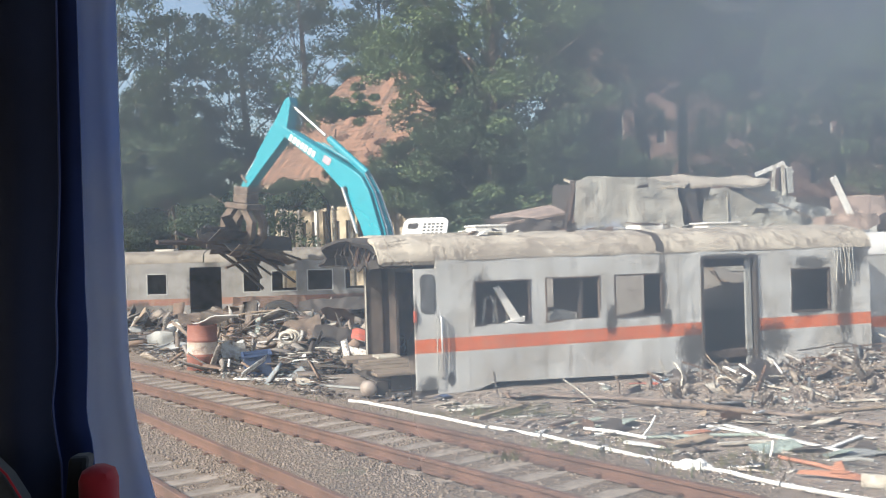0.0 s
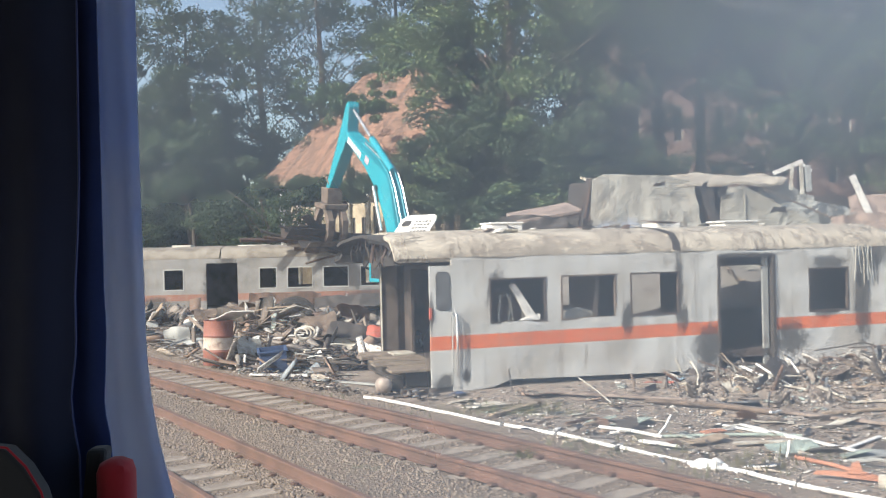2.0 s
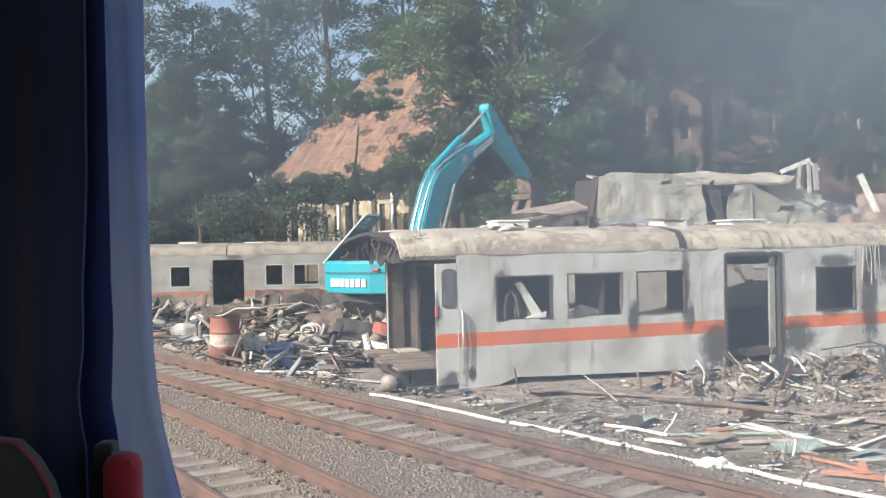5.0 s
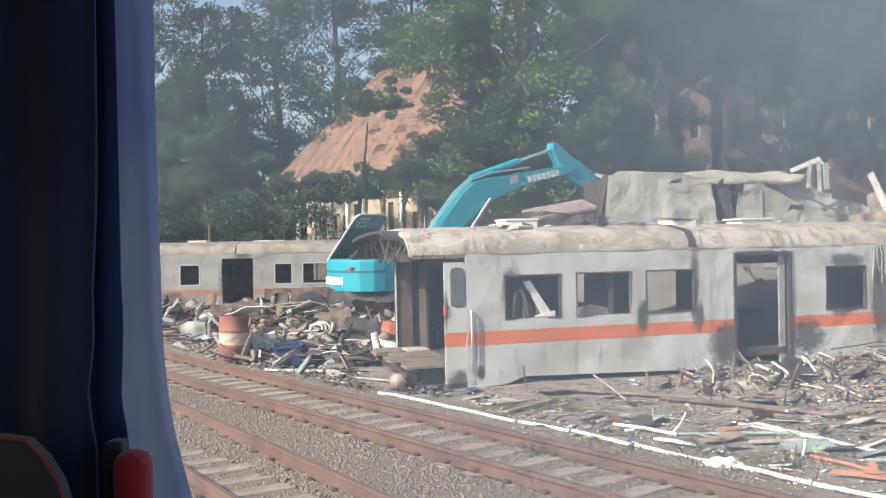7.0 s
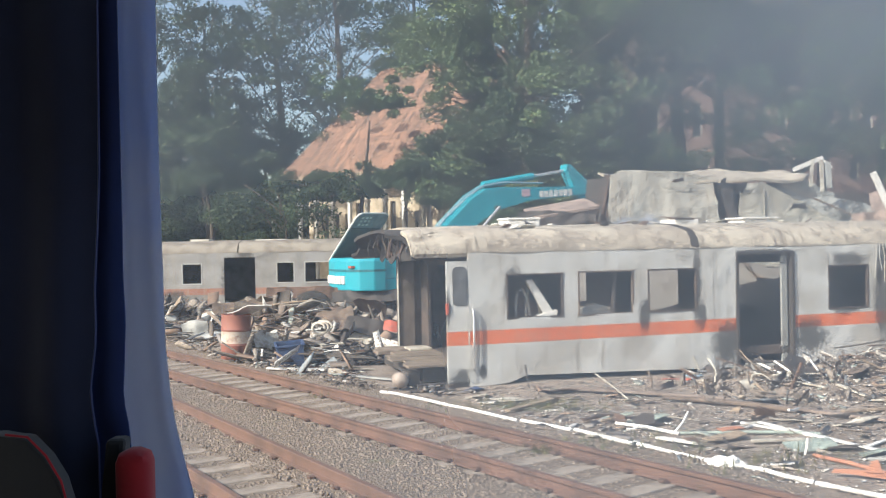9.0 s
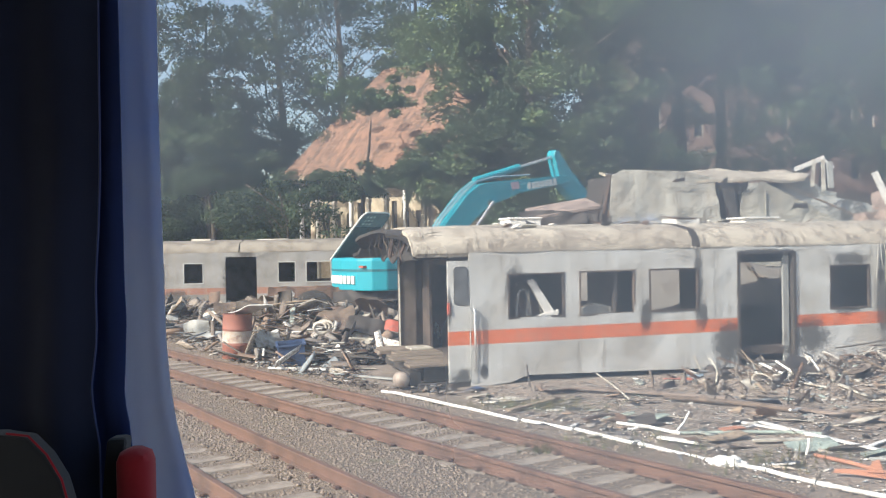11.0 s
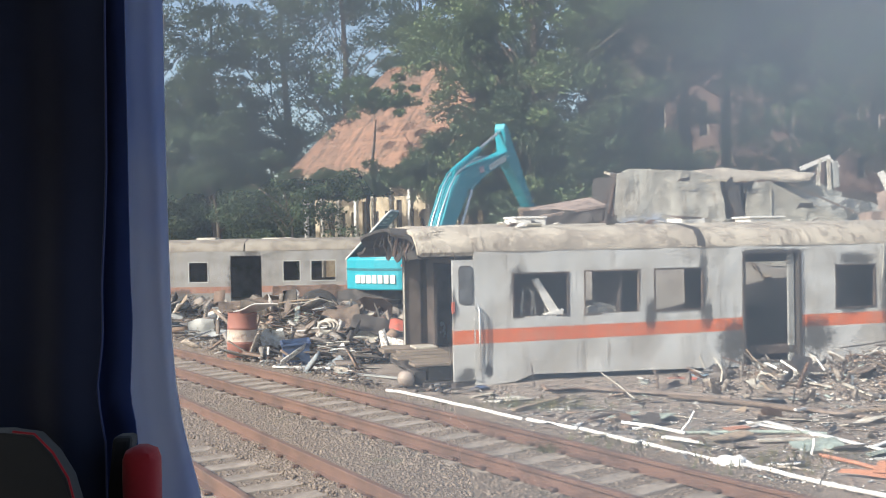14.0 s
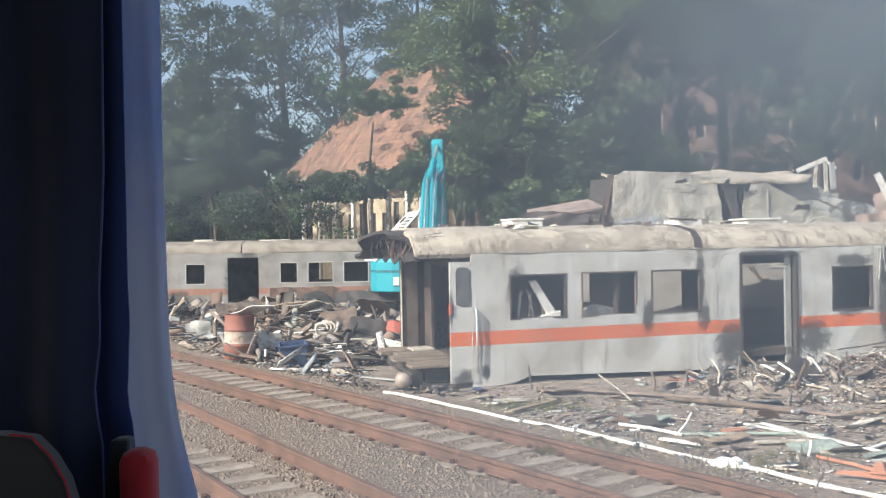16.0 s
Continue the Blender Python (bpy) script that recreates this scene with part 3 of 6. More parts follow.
    part("roof_vent", boxes((6.05, 6.75, 1.4, 1.9, 2.46, 2.56), (6.0, 6.8, 1.36, 1.95, 2.56, 2.6), bevel=0.02), M["white_paint"], coach, "white roof ventilator")
    part("roof_vent", boxes((4.3, 4.8, 0.95, 1.45, 2.46, 2.57), bevel=0.02), M["white_paint"], coach, "white roof ventilator")
    e = crumple([(-0.3, -0.28), (0.3, -0.26), (0.33, 0.25), (0.05, 0.3), (-0.28, 0.24)], 0.015, 0.05, 71.0, 3)
    part("roof_patch", e, M["rust"], coach, "rusty bent lid on the ventilator").matrix_basis = pose(4.56, 1.2, 2.6, -88, 4, 8)


make_near_coach()


def make_next_coach():
    """The paler coach that butts against the burnt one."""
    coach = thing("railway_coach", CAR @ pose(9.3, 1.1, -0.22, 0, 0, -1.5), "pale grey railway coach behind the burnt one", "railway coach", "scrapped coaches")
    paint = coach_paint("pale_coach_paint", (0.64, 0.855), [(0.3, 0.3, 0.3, 0.3)])
    part("side_wall", wall_bm(0, 9.0, lambda u: 0.05, 2.06, [(1.2, 2.1, 1.03, 1.7), (2.6, 3.5, 1.03, 1.7), (4.2, 5.3, 0.05, 1.95), (6.2, 7.1, 1.03, 1.7)], 0.05, 0.4, 0.012, 7.0), paint, coach)
    part("far_wall", wall_bm(0, 9.0, lambda u: 0.05, 2.06, [(1.2, 2.1, 1.03, 1.7), (2.6, 3.5, 1.03, 1.7)], 0.05, 0.6, 0.012, 7.0), M["grey_sheet"], coach).location = (0, WIDTH - 0.1, 0)
    part("end_wall", boxes((0.0, 0.05, 0.06, WIDTH - 0.1, 0.05, 2.3)), M["dark_steel"], coach)
    part("roof", roof_bm(-0.1, 9.1, WIDTH, 0.03, 2.0, 1.02), M["white_paint"], coach, "pale curved roof", True)
    part("floor_pan", boxes((0.05, 8.9, 0.06, WIDTH - 0.1, 0.2, 0.33)), M["dark_steel"], coach)


make_next_coach()


def make_far_coach():
    coach = thing("railway_coach", pose(-10.12, 32.3, -0.2), "stripped grey railway coach with a faded stripe beyond the scrap", "railway coach", "scrapped coaches")
    soot = [(3.05, 1.0, 0.55, 0.95), (3.4, 2.0, 0.3, 0.2), (6.0, 0.4, 2.0, 0.3), (0.9, 0.5, 0.5, 0.3), (8.4, 0.6, 1.2, 0.3)]
    paint = coach_paint("far_coach_paint", (0.62, 0.84), soot, 1.3, (0.25, 0.252, 0.248), (0.155, 0.15, 0.14), (0.26, 0.12, 0.085), (0.24, 0.155, 0.125))
    inner = worn("dark_lining", (0.1, 0.09, 0.085), (0.05, 0.045, 0.04), 2.5, rough=0.9)
    holes = [(-1.4, -0.8, 1.0, 1.7), (-0.1, 0.45, 1.0, 1.7), (1.1, 1.72, 1.0, 1.7), (2.45, 3.45, -1, 1.9), (4.15, 4.7, 1.0, 1.7), (5.05, 5.85, 1.0, 1.7), (6.2, 7.0, 1.0, 1.7), (7.4, 8.2, 1.0, 1.7), (8.7, 9.8, -1, 1.9)]
    holes = [(a * 1.077, b * 1.077, c, d) for a, b, c, d in holes]
    part("side_wall", wall_bm(-6.5, 13.0, lambda u: 0.05, 2.06, holes, 0.05, 0.45, 0.025, 21.0), paint, coach)
    part("far_wall", wall_bm(-6.5, 13.0, lambda u: 0.05, 2.06, [h for i, h in enumerate(holes) if i in (4, 5, 7)], 0.05, 0.6, 0.02, 11.0), inner, coach).location = (0, WIDTH - 0.1, 0)
    far_roof = worn("dusty_far_roof", (0.27, 0.245, 0.205), (0.15, 0.13, 0.108), 2, 0.35, 0.65, rough=0.9)
    part("roof", roof_bm(-6.6, 3.1, WIDTH, 0.05, 12.0), far_roof, coach, "dusty cream roof", True)
    part("roof", roof_bm(3.15, 13.1, WIDTH, 0.05, 13.0), far_roof, coach, "dusty cream roof", True)
    part("floor_pan", boxes((-6.4, 11.9, 0.06, WIDTH - 0.1, 0.15, 0.3)), inner, coach)
    for a, b, c, d in holes:
        if c > 0:
            part("window_frame", frame_bm(a - 0.02, b + 0.02, c - 0.02, d + 0.02, -0.01), M["grey_sheet"], coach)
    part("roof_vent", boxes((1.2, 1.9, 1.0, 1.6, 2.42, 2.56), bevel=0.03), M["cream"], coach)
    part("roof_vent", boxes((3.5, 4.6, 1.2, 1.7, 2.44, 2.52), bevel=0.03), M["cream"], coach)


make_far_coach()


# ---- the excavator ----
DIG = pose(-0.45, 27.0, GROUND)
FOOT, BOOM, ARM = Vector((0, 0.2, 1.91)), 5.65, 2.45
# t, swing to the right of straight ahead, boom's rise, arm's lean outwards from upright
SWING = [(0, -55, 48, 44), (0.5, -49, 48, 44), (1, -43, 48, 44), (1.5, -35, 48, 44), (2, -27, 47, 44), (2.6, -14, 46, 45), (3, -6, 46, 46), (3.5, 3, 47, 47),
         (4.2, 19, 46.4, 49), (5, 39, 44, 54), (5.6, 52, 39, 58), (6.3, 61, 34, 60), (6.5, 62, 32.5, 60), (7, 62.5, 27.2, 61), (7.5, 63.5, 22.9, 62), (8, 64, 19.6, 62),
         (8.5, 64.3, 19.1, 61), (9, 64, 19.2, 60), (10.2, 60, 21.0, 53), (11.5, 53, 25.3, 46), (12, 50, 27, 45), (12.5, 46, 28.6, 44), (13, 42, 30.8, 44),
         (13.5, 37, 32.8, 44), (14, 31.5, 34.5, 43), (14.5, 26, 35.2, 41), (15, 19, 35.2, 39), (15.5, 11.5, 32.7, 38), (16, 4, 30.5, 38)]
ARM_TOP = Vector((0, -0.78, 0.33))
BOOM_PIN, BOOM_EYE = Vector((0, 0.4, 1.25)), Vector((0, 2.45, 0.55))
ARM_EYE = Vector((0, 2.4, 1.33))


def swing_at(t):
    ks = SWING
    for i in range(len(ks) - 1):
        if t <= ks[i + 1][0]:
            break
    a, b = ks[i], ks[i + 1]
    p, q = ks[max(i - 1, 0)], ks[min(i + 2, len(ks) - 1)]
    h = b[0] - a[0]
    s = (t - a[0]) / h
    out = []
    for k in (1, 2, 3):
        ma = (b[k] - p[k]) / (b[0] - p[0]) * h
        mb = (q[k] - a[k]) / (q[0] - a[0]) * h
        out.append((2 * s ** 3 - 3 * s * s + 1) * a[k] + (s ** 3 - 2 * s * s + s) * ma + (-2 * s ** 3 + 3 * s * s) * b[k] + (s ** 3 - s * s) * mb)
    return out


def aim(a, b):
    """The pose at a whose y axis points at b, in the y-z plane."""
    d = b - a
    return Matrix.Translation(a) @ pose(0, 0, 0, math.degrees(math.atan2(d.z, d.y)))


def dig_poses(t):
    th, be, al = swing_at(t)
    house = pose(0, 0, 0, 0, 0, -th)
    boom = Matrix.Translation(FOOT) @ pose(0, 0, 0, be)
    pin = boom @ Vector((0, BOOM, 0))
    arm = Matrix.Translation(pin) @ pose(0, 0, 0, al - 90)
    tip = arm @ Vector((0, ARM, 0))
    eye, top, beye = boom @ ARM_EYE, arm @ ARM_TOP, boom @ BOOM_EYE
    grab = Matrix.Translation(tip) @ pose(0, 0, 0, 8)
    return {"house": house, "boom": house @ boom, "arm": house @ arm, "arm_barrel": house @ aim(eye, top), "arm_rod": house @ aim(top, eye),
            "boom_barrel": house @ aim(BOOM_PIN, beye), "boom_rod": house @ aim(beye, BOOM_PIN), "grab": house @ grab, "tip": house @ tip}


def wide(pts, half, bevel=0.02):
    return prism(pts, -half, half, "x", bevel)


def make_excavator():
    dig = thing("excavator", DIG, "teal crawler excavator with a muddy scrap grapple working among the wrecks", "excavator")
    for s in (-1, 1):
        n = 40
        pts = []
        for k in range(n):
            a = 2 * math.pi * k / n
            pts.append((1.75 * math.copysign(abs(math.cos(a)) ** 0.55, math.cos(a)), 0.45 + 0.42 * math.copysign(abs(math.sin(a)) ** 0.8, math.sin(a))))
        tr = part("crawler_track", prism(pts, s * 1.15 - 0.3, s * 1.15 + 0.3, "x"), M["dirt_brown"], dig, "muddy crawler track")
        for k in range(26):
            a = 2 * math.pi * k / 26
            y, z = 1.78 * math.copysign(abs(math.cos(a)) ** 0.55, math.cos(a)), 0.45 + 0.45 * math.copysign(abs(math.sin(a)) ** 0.8, math.sin(a))
            part("track_shoe", boxes((s * 1.15 - 0.31, s * 1.15 + 0.31, y - 0.05, y + 0.05, z - 0.02, z + 0.02)), M["black"], tr)
    part("track_frame", boxes((-0.9, 0.9, -0.7, 0.7, 0.5, 0.85), bevel=0.04), M["black"], dig)
    keyed = {}
    h = part("upper_body", boxes((-0.45, 1.3, -2.0, 0.35, 0.98, 1.3), (-1.3, -0.45, -2.0, -0.9, 0.98, 1.3), (0.35, 1.3, -1.9, 0.35, 1.3, 1.78), (-0.3, 0.35, -2.0, -0.3, 1.3, 1.7), bevel=0.03), M["teal"], dig)
    keyed["house"] = h
    cw = [(-1.35, -1.75), (-1.35, -2.1), (-1.15, -2.45), (-0.7, -2.66), (0, -2.74), (0.7, -2.66), (1.15, -2.45), (1.35, -2.1), (1.35, -1.75)]
    cweight = part("counterweight", prism(cw, 0.98, 1.82, "z", 0.04), M["teal"], h, "rounded teal counterweight")
    part("counterweight_cap", prism([(a * 0.98, b * 0.985) for a, b in cw], 1.72, 1.86, "z", 0.03), M["teal"], h)
    # strip standing slightly proud; a groove's shade put into darker teal
    part("dark_groove", prism([(a * 1.004, b * 1.004) for a, b in cw], 1.5, 1.56, "z"), worn("shadow_teal", (0.01, 0.16, 0.2), (0.02, 0.1, 0.12), 4), cweight)
    for k in range(7):
        x = -0.66 + 0.19 * k
        y = -2.745 + 0.118 * (x + 0.075) ** 2
        part("sign_bar", boxes((x, x + 0.15, y - 0.012, y + 0.05, 1.16, 1.38), bevel=0.01), M["white_paint"], cweight, "white raised lettering block")
    part("reflector", boxes((0.75, 1.0, -2.63, -2.5, 1.6, 1.66)), M["red_paint"], cweight, "red reflector")
    # the cab, low beside the boom
    cab = part("cab", boxes((-1.2, -0.4, -1.2, 0.0, 1.3, 1.4), (-1.2, -0.4, -1.2, 0.0, 2.2, 2.3), (-1.2, -1.14, -1.2, -1.12, 1.4, 2.2), (-0.46, -0.4, -1.2, -1.12, 1.4, 2.2),
               (-1.2, -1.14, -0.08, 0.0, 1.4, 2.2), (-0.46, -0.4, -0.08, 0.0, 1.4, 2.2), bevel=0.015), M["teal"], h, "operator's cab")
    part("cab_glass", boxes((-1.17, -0.43, -1.17, -0.03, 1.4, 2.2)), M["black"], cab, "dark cab glass")
    # the engine hood, tilted up: white outside with vents, dark inside
    def rounded(w, z0, z1, r):
        """An upright outline with round top corners."""
        pts = [(-w, z0), (w, z0)]
        for c, a0 in ((w - r, 0), (r - w, 90)):
            pts += [(c + r * math.cos(radians(a0 + 22.5 * k)), z1 - r + r * math.sin(radians(a0 + 22.5 * k))) for k in range(5)]
        return pts
    hood = part("engine_hood", prism(rounded(0.64, 0.0, 1.86, 0.22), 0.0, 0.04, "y", 0.012), M["white_paint"], h, "white engine hood standing open")
    slope = Matrix(((0, -0.72, 0.694, 0), (1, 0, 0, 0), (0, 0.694, 0.72, 0), (0, 0, 0, 1)))
    hood.matrix_basis = pose(-1.38, -1.9, 1.78, 0, 0, 22) @ slope
    part("hood_lining", prism(rounded(0.6, 0.03, 1.3, 0.04), -0.03, -0.004, "y"), worn("dark_hood_lining", (0.06, 0.075, 0.07), (0.035, 0.045, 0.043), 4), hood, "dark board on the hood's inner side")
    part("hood_frame", prism(rounded(0.62, 1.32, 1.83, 0.2), -0.02, -0.004, "y"), worn("bare_hood_inside", (0.2, 0.2, 0.185), (0.12, 0.115, 0.105), 5), hood, "bare grey inside of the hood")
    # no holes are cut: black plates give the dark of slots and window
    for k in range(5):
        for j in range(4):
            x, z = -0.5 + 0.12 * k, 1.2 + 0.12 * j
            part("vent_slot", boxes((x, x + 0.07, 0.04, 0.047, z, z + 0.06)), M["black"], hood)
    # cream blocks on the inner side stand for daylight through the vents
    for k in range(3):
        for j in range(3):
            x, z = -0.42 + 0.15 * k, 1.4 + 0.13 * j
            part("vent_opening", boxes((x, x + 0.09, -0.028, -0.02, z, z + 0.07)), M["cream"], hood, "cream block for light through a vent")
    part("hood_window", prism([(0.2 + a2, 1.42 + b2) for a2, b2 in ((0, 0.05), (0.05, 0), (0.25, 0), (0.3, 0.05), (0.3, 0.17), (0.25, 0.22), (0.05, 0.22), (0, 0.17))], 0.04, 0.048, "y"), M["black"], hood, "black plate for an oblong opening")
    # boom: deep at the bend
    bm = wide([(-0.2, -0.15), (0.15, -0.28), (1.3, 0.22), (2.35, 0.52), (3.6, 0.4), (5.75, -0.13), (5.85, 0.0), (5.75, 0.14), (4.2, 0.64), (2.9, 1.08), (2.3, 1.23), (1.75, 1.12), (0.7, 0.64), (-0.2, 0.18)], 0.24, 0.03)
    boom = keyed["boom"] = part("boom", bm, M["teal"], dig, "teal bent boom")
    for k in range(7):
        a = Matrix.Translation((0, 4.0 + 0.17 * k, 0.36 - 0.0465 * k)) @ pose(0, 0, 0, -15.2)
        for s in (-1, 1):
            b = bmesh.new()
            box(b, s * 0.243 - 0.004, s * 0.243 + 0.004, 0, 0.13, 0, 0.2, a)
            part("sign_bar", b, M["white_paint"], boom, "white lettering block")
    for s in (-1, 1):
        b = bmesh.new()
        box(b, s * 0.243 - 0.004, s * 0.243 + 0.004, 0, 0.3, 0, 0.22, Matrix.Translation((0, 3.4, 0.6)) @ pose(0, 0, 0, -16))
        part("sticker", b, worn("pink_sticker", (0.55, 0.4, 0.45), (0.4, 0.3, 0.35), 8), boom, "faded pink sticker")
    for k, x in enumerate((-0.17, -0.08, 0.08, 0.17)):
        b = bmesh.new()
        tube(b, [(x, -0.1, 0.3), (x, 0.7, 0.76 + 0.02 * k), (x, 1.7, 1.2), (x, 2.3, 1.32), (x, 3.0, 1.2), (x, 4.3, 0.74)], 0.025, 6)
        part("hose", b, M["chrome"] if k % 2 else M["teal"], boom, "hydraulic pipe along the boom", True)
    b = bmesh.new()
    tube(b, [(-0.3, 2.45, 0.55), (0.3, 2.45, 0.55)], 0.09, 12)
    part("pin", b, M["black"], boom)
    # arm
    bm = wide([(-0.98, 0.42), (-0.8, 0.5), (-0.4, 0.38), (0.6, 0.28), (2.4, 0.14), (2.5, 0.0), (2.4, -0.13), (0.4, -0.27), (0.0, -0.3), (-0.35, -0.1), (-0.9, 0.24)], 0.19, 0.025)
    arm = keyed["arm"] = part("arm", bm, M["teal"], dig, "teal dipper arm")
    b = bmesh.new()
    tube(b, [(0, 0.2, 0.42), (0, 1.3, 0.34)], 0.075, 10)
    bc = part("bucket_cylinder", b, M["teal"], arm, "", True)
    b = bmesh.new()
    tube(b, [(0, 1.3, 0.34), (0, 2.3, 0.3)], 0.04, 8)
    part("rod", b, M["chrome"], bc, "", True)
    part("link", boxes((-0.2, 0.2, 2.1, 2.2, -0.02, 0.36), bevel=0.02), M["dirt_brown"], arm)
    for nm, ln, r, m2 in (("arm_barrel", 1.75, 0.11, M["teal"]), ("arm_rod", 1.75, 0.05, M["chrome"])):
        b = bmesh.new()
        tube(b, [(0, -0.05, 0), (0, ln, 0)], r, 12)
        keyed[nm] = part("arm_cylinder" if "barrel" in nm else "arm_cylinder_rod", b, m2, dig, "", False)
    for nm, ln, r, m2 in (("boom_barrel", 1.25, 0.085, M["teal"]), ("boom_rod", 1.4, 0.05, M["chrome"])):
        b = bmesh.new()
        for s in (-1, 1):
            tube(b, [(s * 0.34, -0.05, 0), (s * 0.34, ln, 0)], r, 12)
        keyed[nm] = part("boom_cylinders" if "barrel" in nm else "boom_cylinder_rods", b, m2, dig)
    # scrap grapple
    g = keyed["grab"] = part("grapple", boxes((-0.22, 0.22, -0.25, 0.25, -0.35, 0.08), (-0.35, 0.35, -0.4, 0.4, -0.5, -0.35), bevel=0.03), M["dirt_brown"], dig, "muddy brown scrap grapple")
    for s in (-1, 1):
        for x in (-0.28, 0.12):
            jaw = prism([(s * 0.3, -0.4), (s * 0.62, -0.75), (s * 0.6, -1.15), (s * 0.25, -1.5), (s * 0.12, -1.45), (s * 0.42, -1.1), (s * 0.42, -0.8), (s * 0.12, -0.5)], x, x + 0.16, "x", 0.01)
            part("jaw", jaw, M["dirt_brown"], g)
    for v in g.data.vertices:
        v.co *= 1.25
    for o in g.children:
        o.scale = (1.3, 1.15, 1.3)
    return dig, keyed


EXCAVATOR, DIG_PARTS = make_excavator()


def make_bundle():
    """The torn sheets and bars in the grapple."""
    b = thing("scrap_bundle", pose(0, 0, 0), "tangle of burnt steel sheets and bars held by the grapple", "scrap metal")
    rng = random.Random(11)
    for k in range(26):
        bm = bmesh.new()
        a = rng.uniform(-0.5, 0.5)
        L = rng.uniform(0.9, 2.3)
        c = Vector((rng.gauss(0, 0.5), rng.gauss(0, 0.25), rng.gauss(-0.05, 0.2)))
        d = Vector((math.cos(a), math.sin(a) * 0.6, rng.gauss(-0.12, 0.2)))
        if k % 2:
            tube(bm, [c - d * L, c - d * L * 0.3 + Vector((0, 0, rng.gauss(0.1, 0.1))), c + d * L * 0.4, c + d * L + Vector((0, 0, -rng.uniform(0, 0.35)))], rng.uniform(0.03, 0.08), 6)
            part("bent_bar", bm, M["rust"] if k % 4 == 1 else M["dark_steel"], b)
        else:
            w = rng.uniform(0.25, 0.6)
            m = Matrix.Translation(c) @ d.to_track_quat("X", "Z").to_matrix().to_4x4() @ pose(0, 0, 0, rng.uniform(-60, 60), rng.uniform(-15, 15), 0)
            bm2 = wall_bm(-L * 0.8, L * 0.8, lambda u: 0.0, w, [], 0.02, 0.25, 0.12, k * 3.0)
            for v in bm2.verts:
                v.co = m @ v.co
            bm.free()
            part("torn_sheet", bm2, M["dirt_brown"] if k % 4 else M["dark_steel"], b)
    return b


BUNDLE = make_bundle()


# ---- trees ----
def make_tree(x, y, height, spread, seed, leaf, lean=0.0, dens=1.0, low=0.25, fine=1.0):
    rng = np.random.default_rng(seed)
    tree = thing("tree", pose(x, y, GROUND), "tall leafy tree with a dense uneven crown", "tree", "trees behind the yard")
    bm = bmesh.new()
    r = 0.018 * height
    pts = [Vector((lean * s * s + 0.25 * math.sin(seed + 5 * s), 0.2 * math.cos(seed * 2 + 4 * s), height * 0.85 * s)) for s in (0, 0.12, 0.3, 0.5, 0.7, 0.85, 1)]
    rings = []
    for i, p in enumerate(pts):
        rr = r * (1.5 if i == 0 else 1 - 0.8 * i / 6)
        rings.append([bm.verts.new(p + Vector((rr * math.cos(k * math.pi / 4), rr * math.sin(k * math.pi / 4), 0))) for k in range(8)])
    for a, b in zip(rings, rings[1:]):
        for k in range(8):
            bm.faces.new((a[k], a[(k + 1) % 8], b[(k + 1) % 8], b[k]))
    part("trunk", bm, M["bark"], tree, "", True)
    centres, radii = [], []
    nl = int(26 * dens)
    for i in range(nl):
        h = low + (1 - low) * (i + rng.uniform()) / nl
        a = rng.uniform(0, 2 * math.pi)
        prof = math.sin(math.pi * min(1, 0.18 + 0.8 * (1 - h))) ** 0.7
        reach = spread * prof * rng.uniform(0.55, 1.05)
        s = min(1, h)
        base = Vector((lean * s * s, 0, height * (max(0.12, h * 0.8 - 0.05) if fine == 1 else low - 0.04)))
        end = Vector((lean * s + reach * math.cos(a), reach * math.sin(a), height * h))
        mid = base.lerp(end, 0.5) + Vector((0, 0, 0.3))
        bm = bmesh.new()
        tube(bm, [base, mid + Vector(rng.normal(size=3) * 0.25), end], max(0.025, 0.004 * height * (1.1 - h)), 5)
        part("limb", bm, M["bark"], tree)
        for k in range(4):
            f = rng.uniform(0.45 if fine == 1 else 0.6, 1.1)
            c = base.lerp(end, f) + Vector(rng.normal(size=3) * (0.5 + 0.09 * spread) * (1, 1, fine))
            centres.append(c)
            radii.append(rng.uniform(0.5, 1.0) * (0.55 + 0.1 * spread) * (0.35 + 0.65 * fine))
    per = 252 if fine == 1 else 120
    n = len(centres) * per
    c = np.repeat(np.array(centres), per, axis=0)
    rad = np.repeat(np.array(radii), per)[:, None]
    d = rng.normal(size=(n, 3))
    d /= np.linalg.norm(d, axis=1)[:, None]
    pos = c + d * rad * rng.uniform(0.25, 1.0, (n, 1)) ** 0.6 * np.array([1.15, 1.15, 0.7])
    pos[:, 2] = np.maximum(pos[:, 2], 0.3)
    s = rng.uniform(0.035, 0.09, n)
    q = np.array([(-1, 0, 0), (0, -0.55, 0.12), (1, 0, -0.15), (0, 0.55, 0.12)], dtype=float)
    v = np.einsum("nij,kj->nki", turns(n, rng), q) * s[:, None, None] * 1.25 + pos[:, None]
    f = (np.arange(n) * 4)[:, None] + np.arange(4)[None]
    raw("crown", v.reshape(-1, 3), f, leaf, tree)


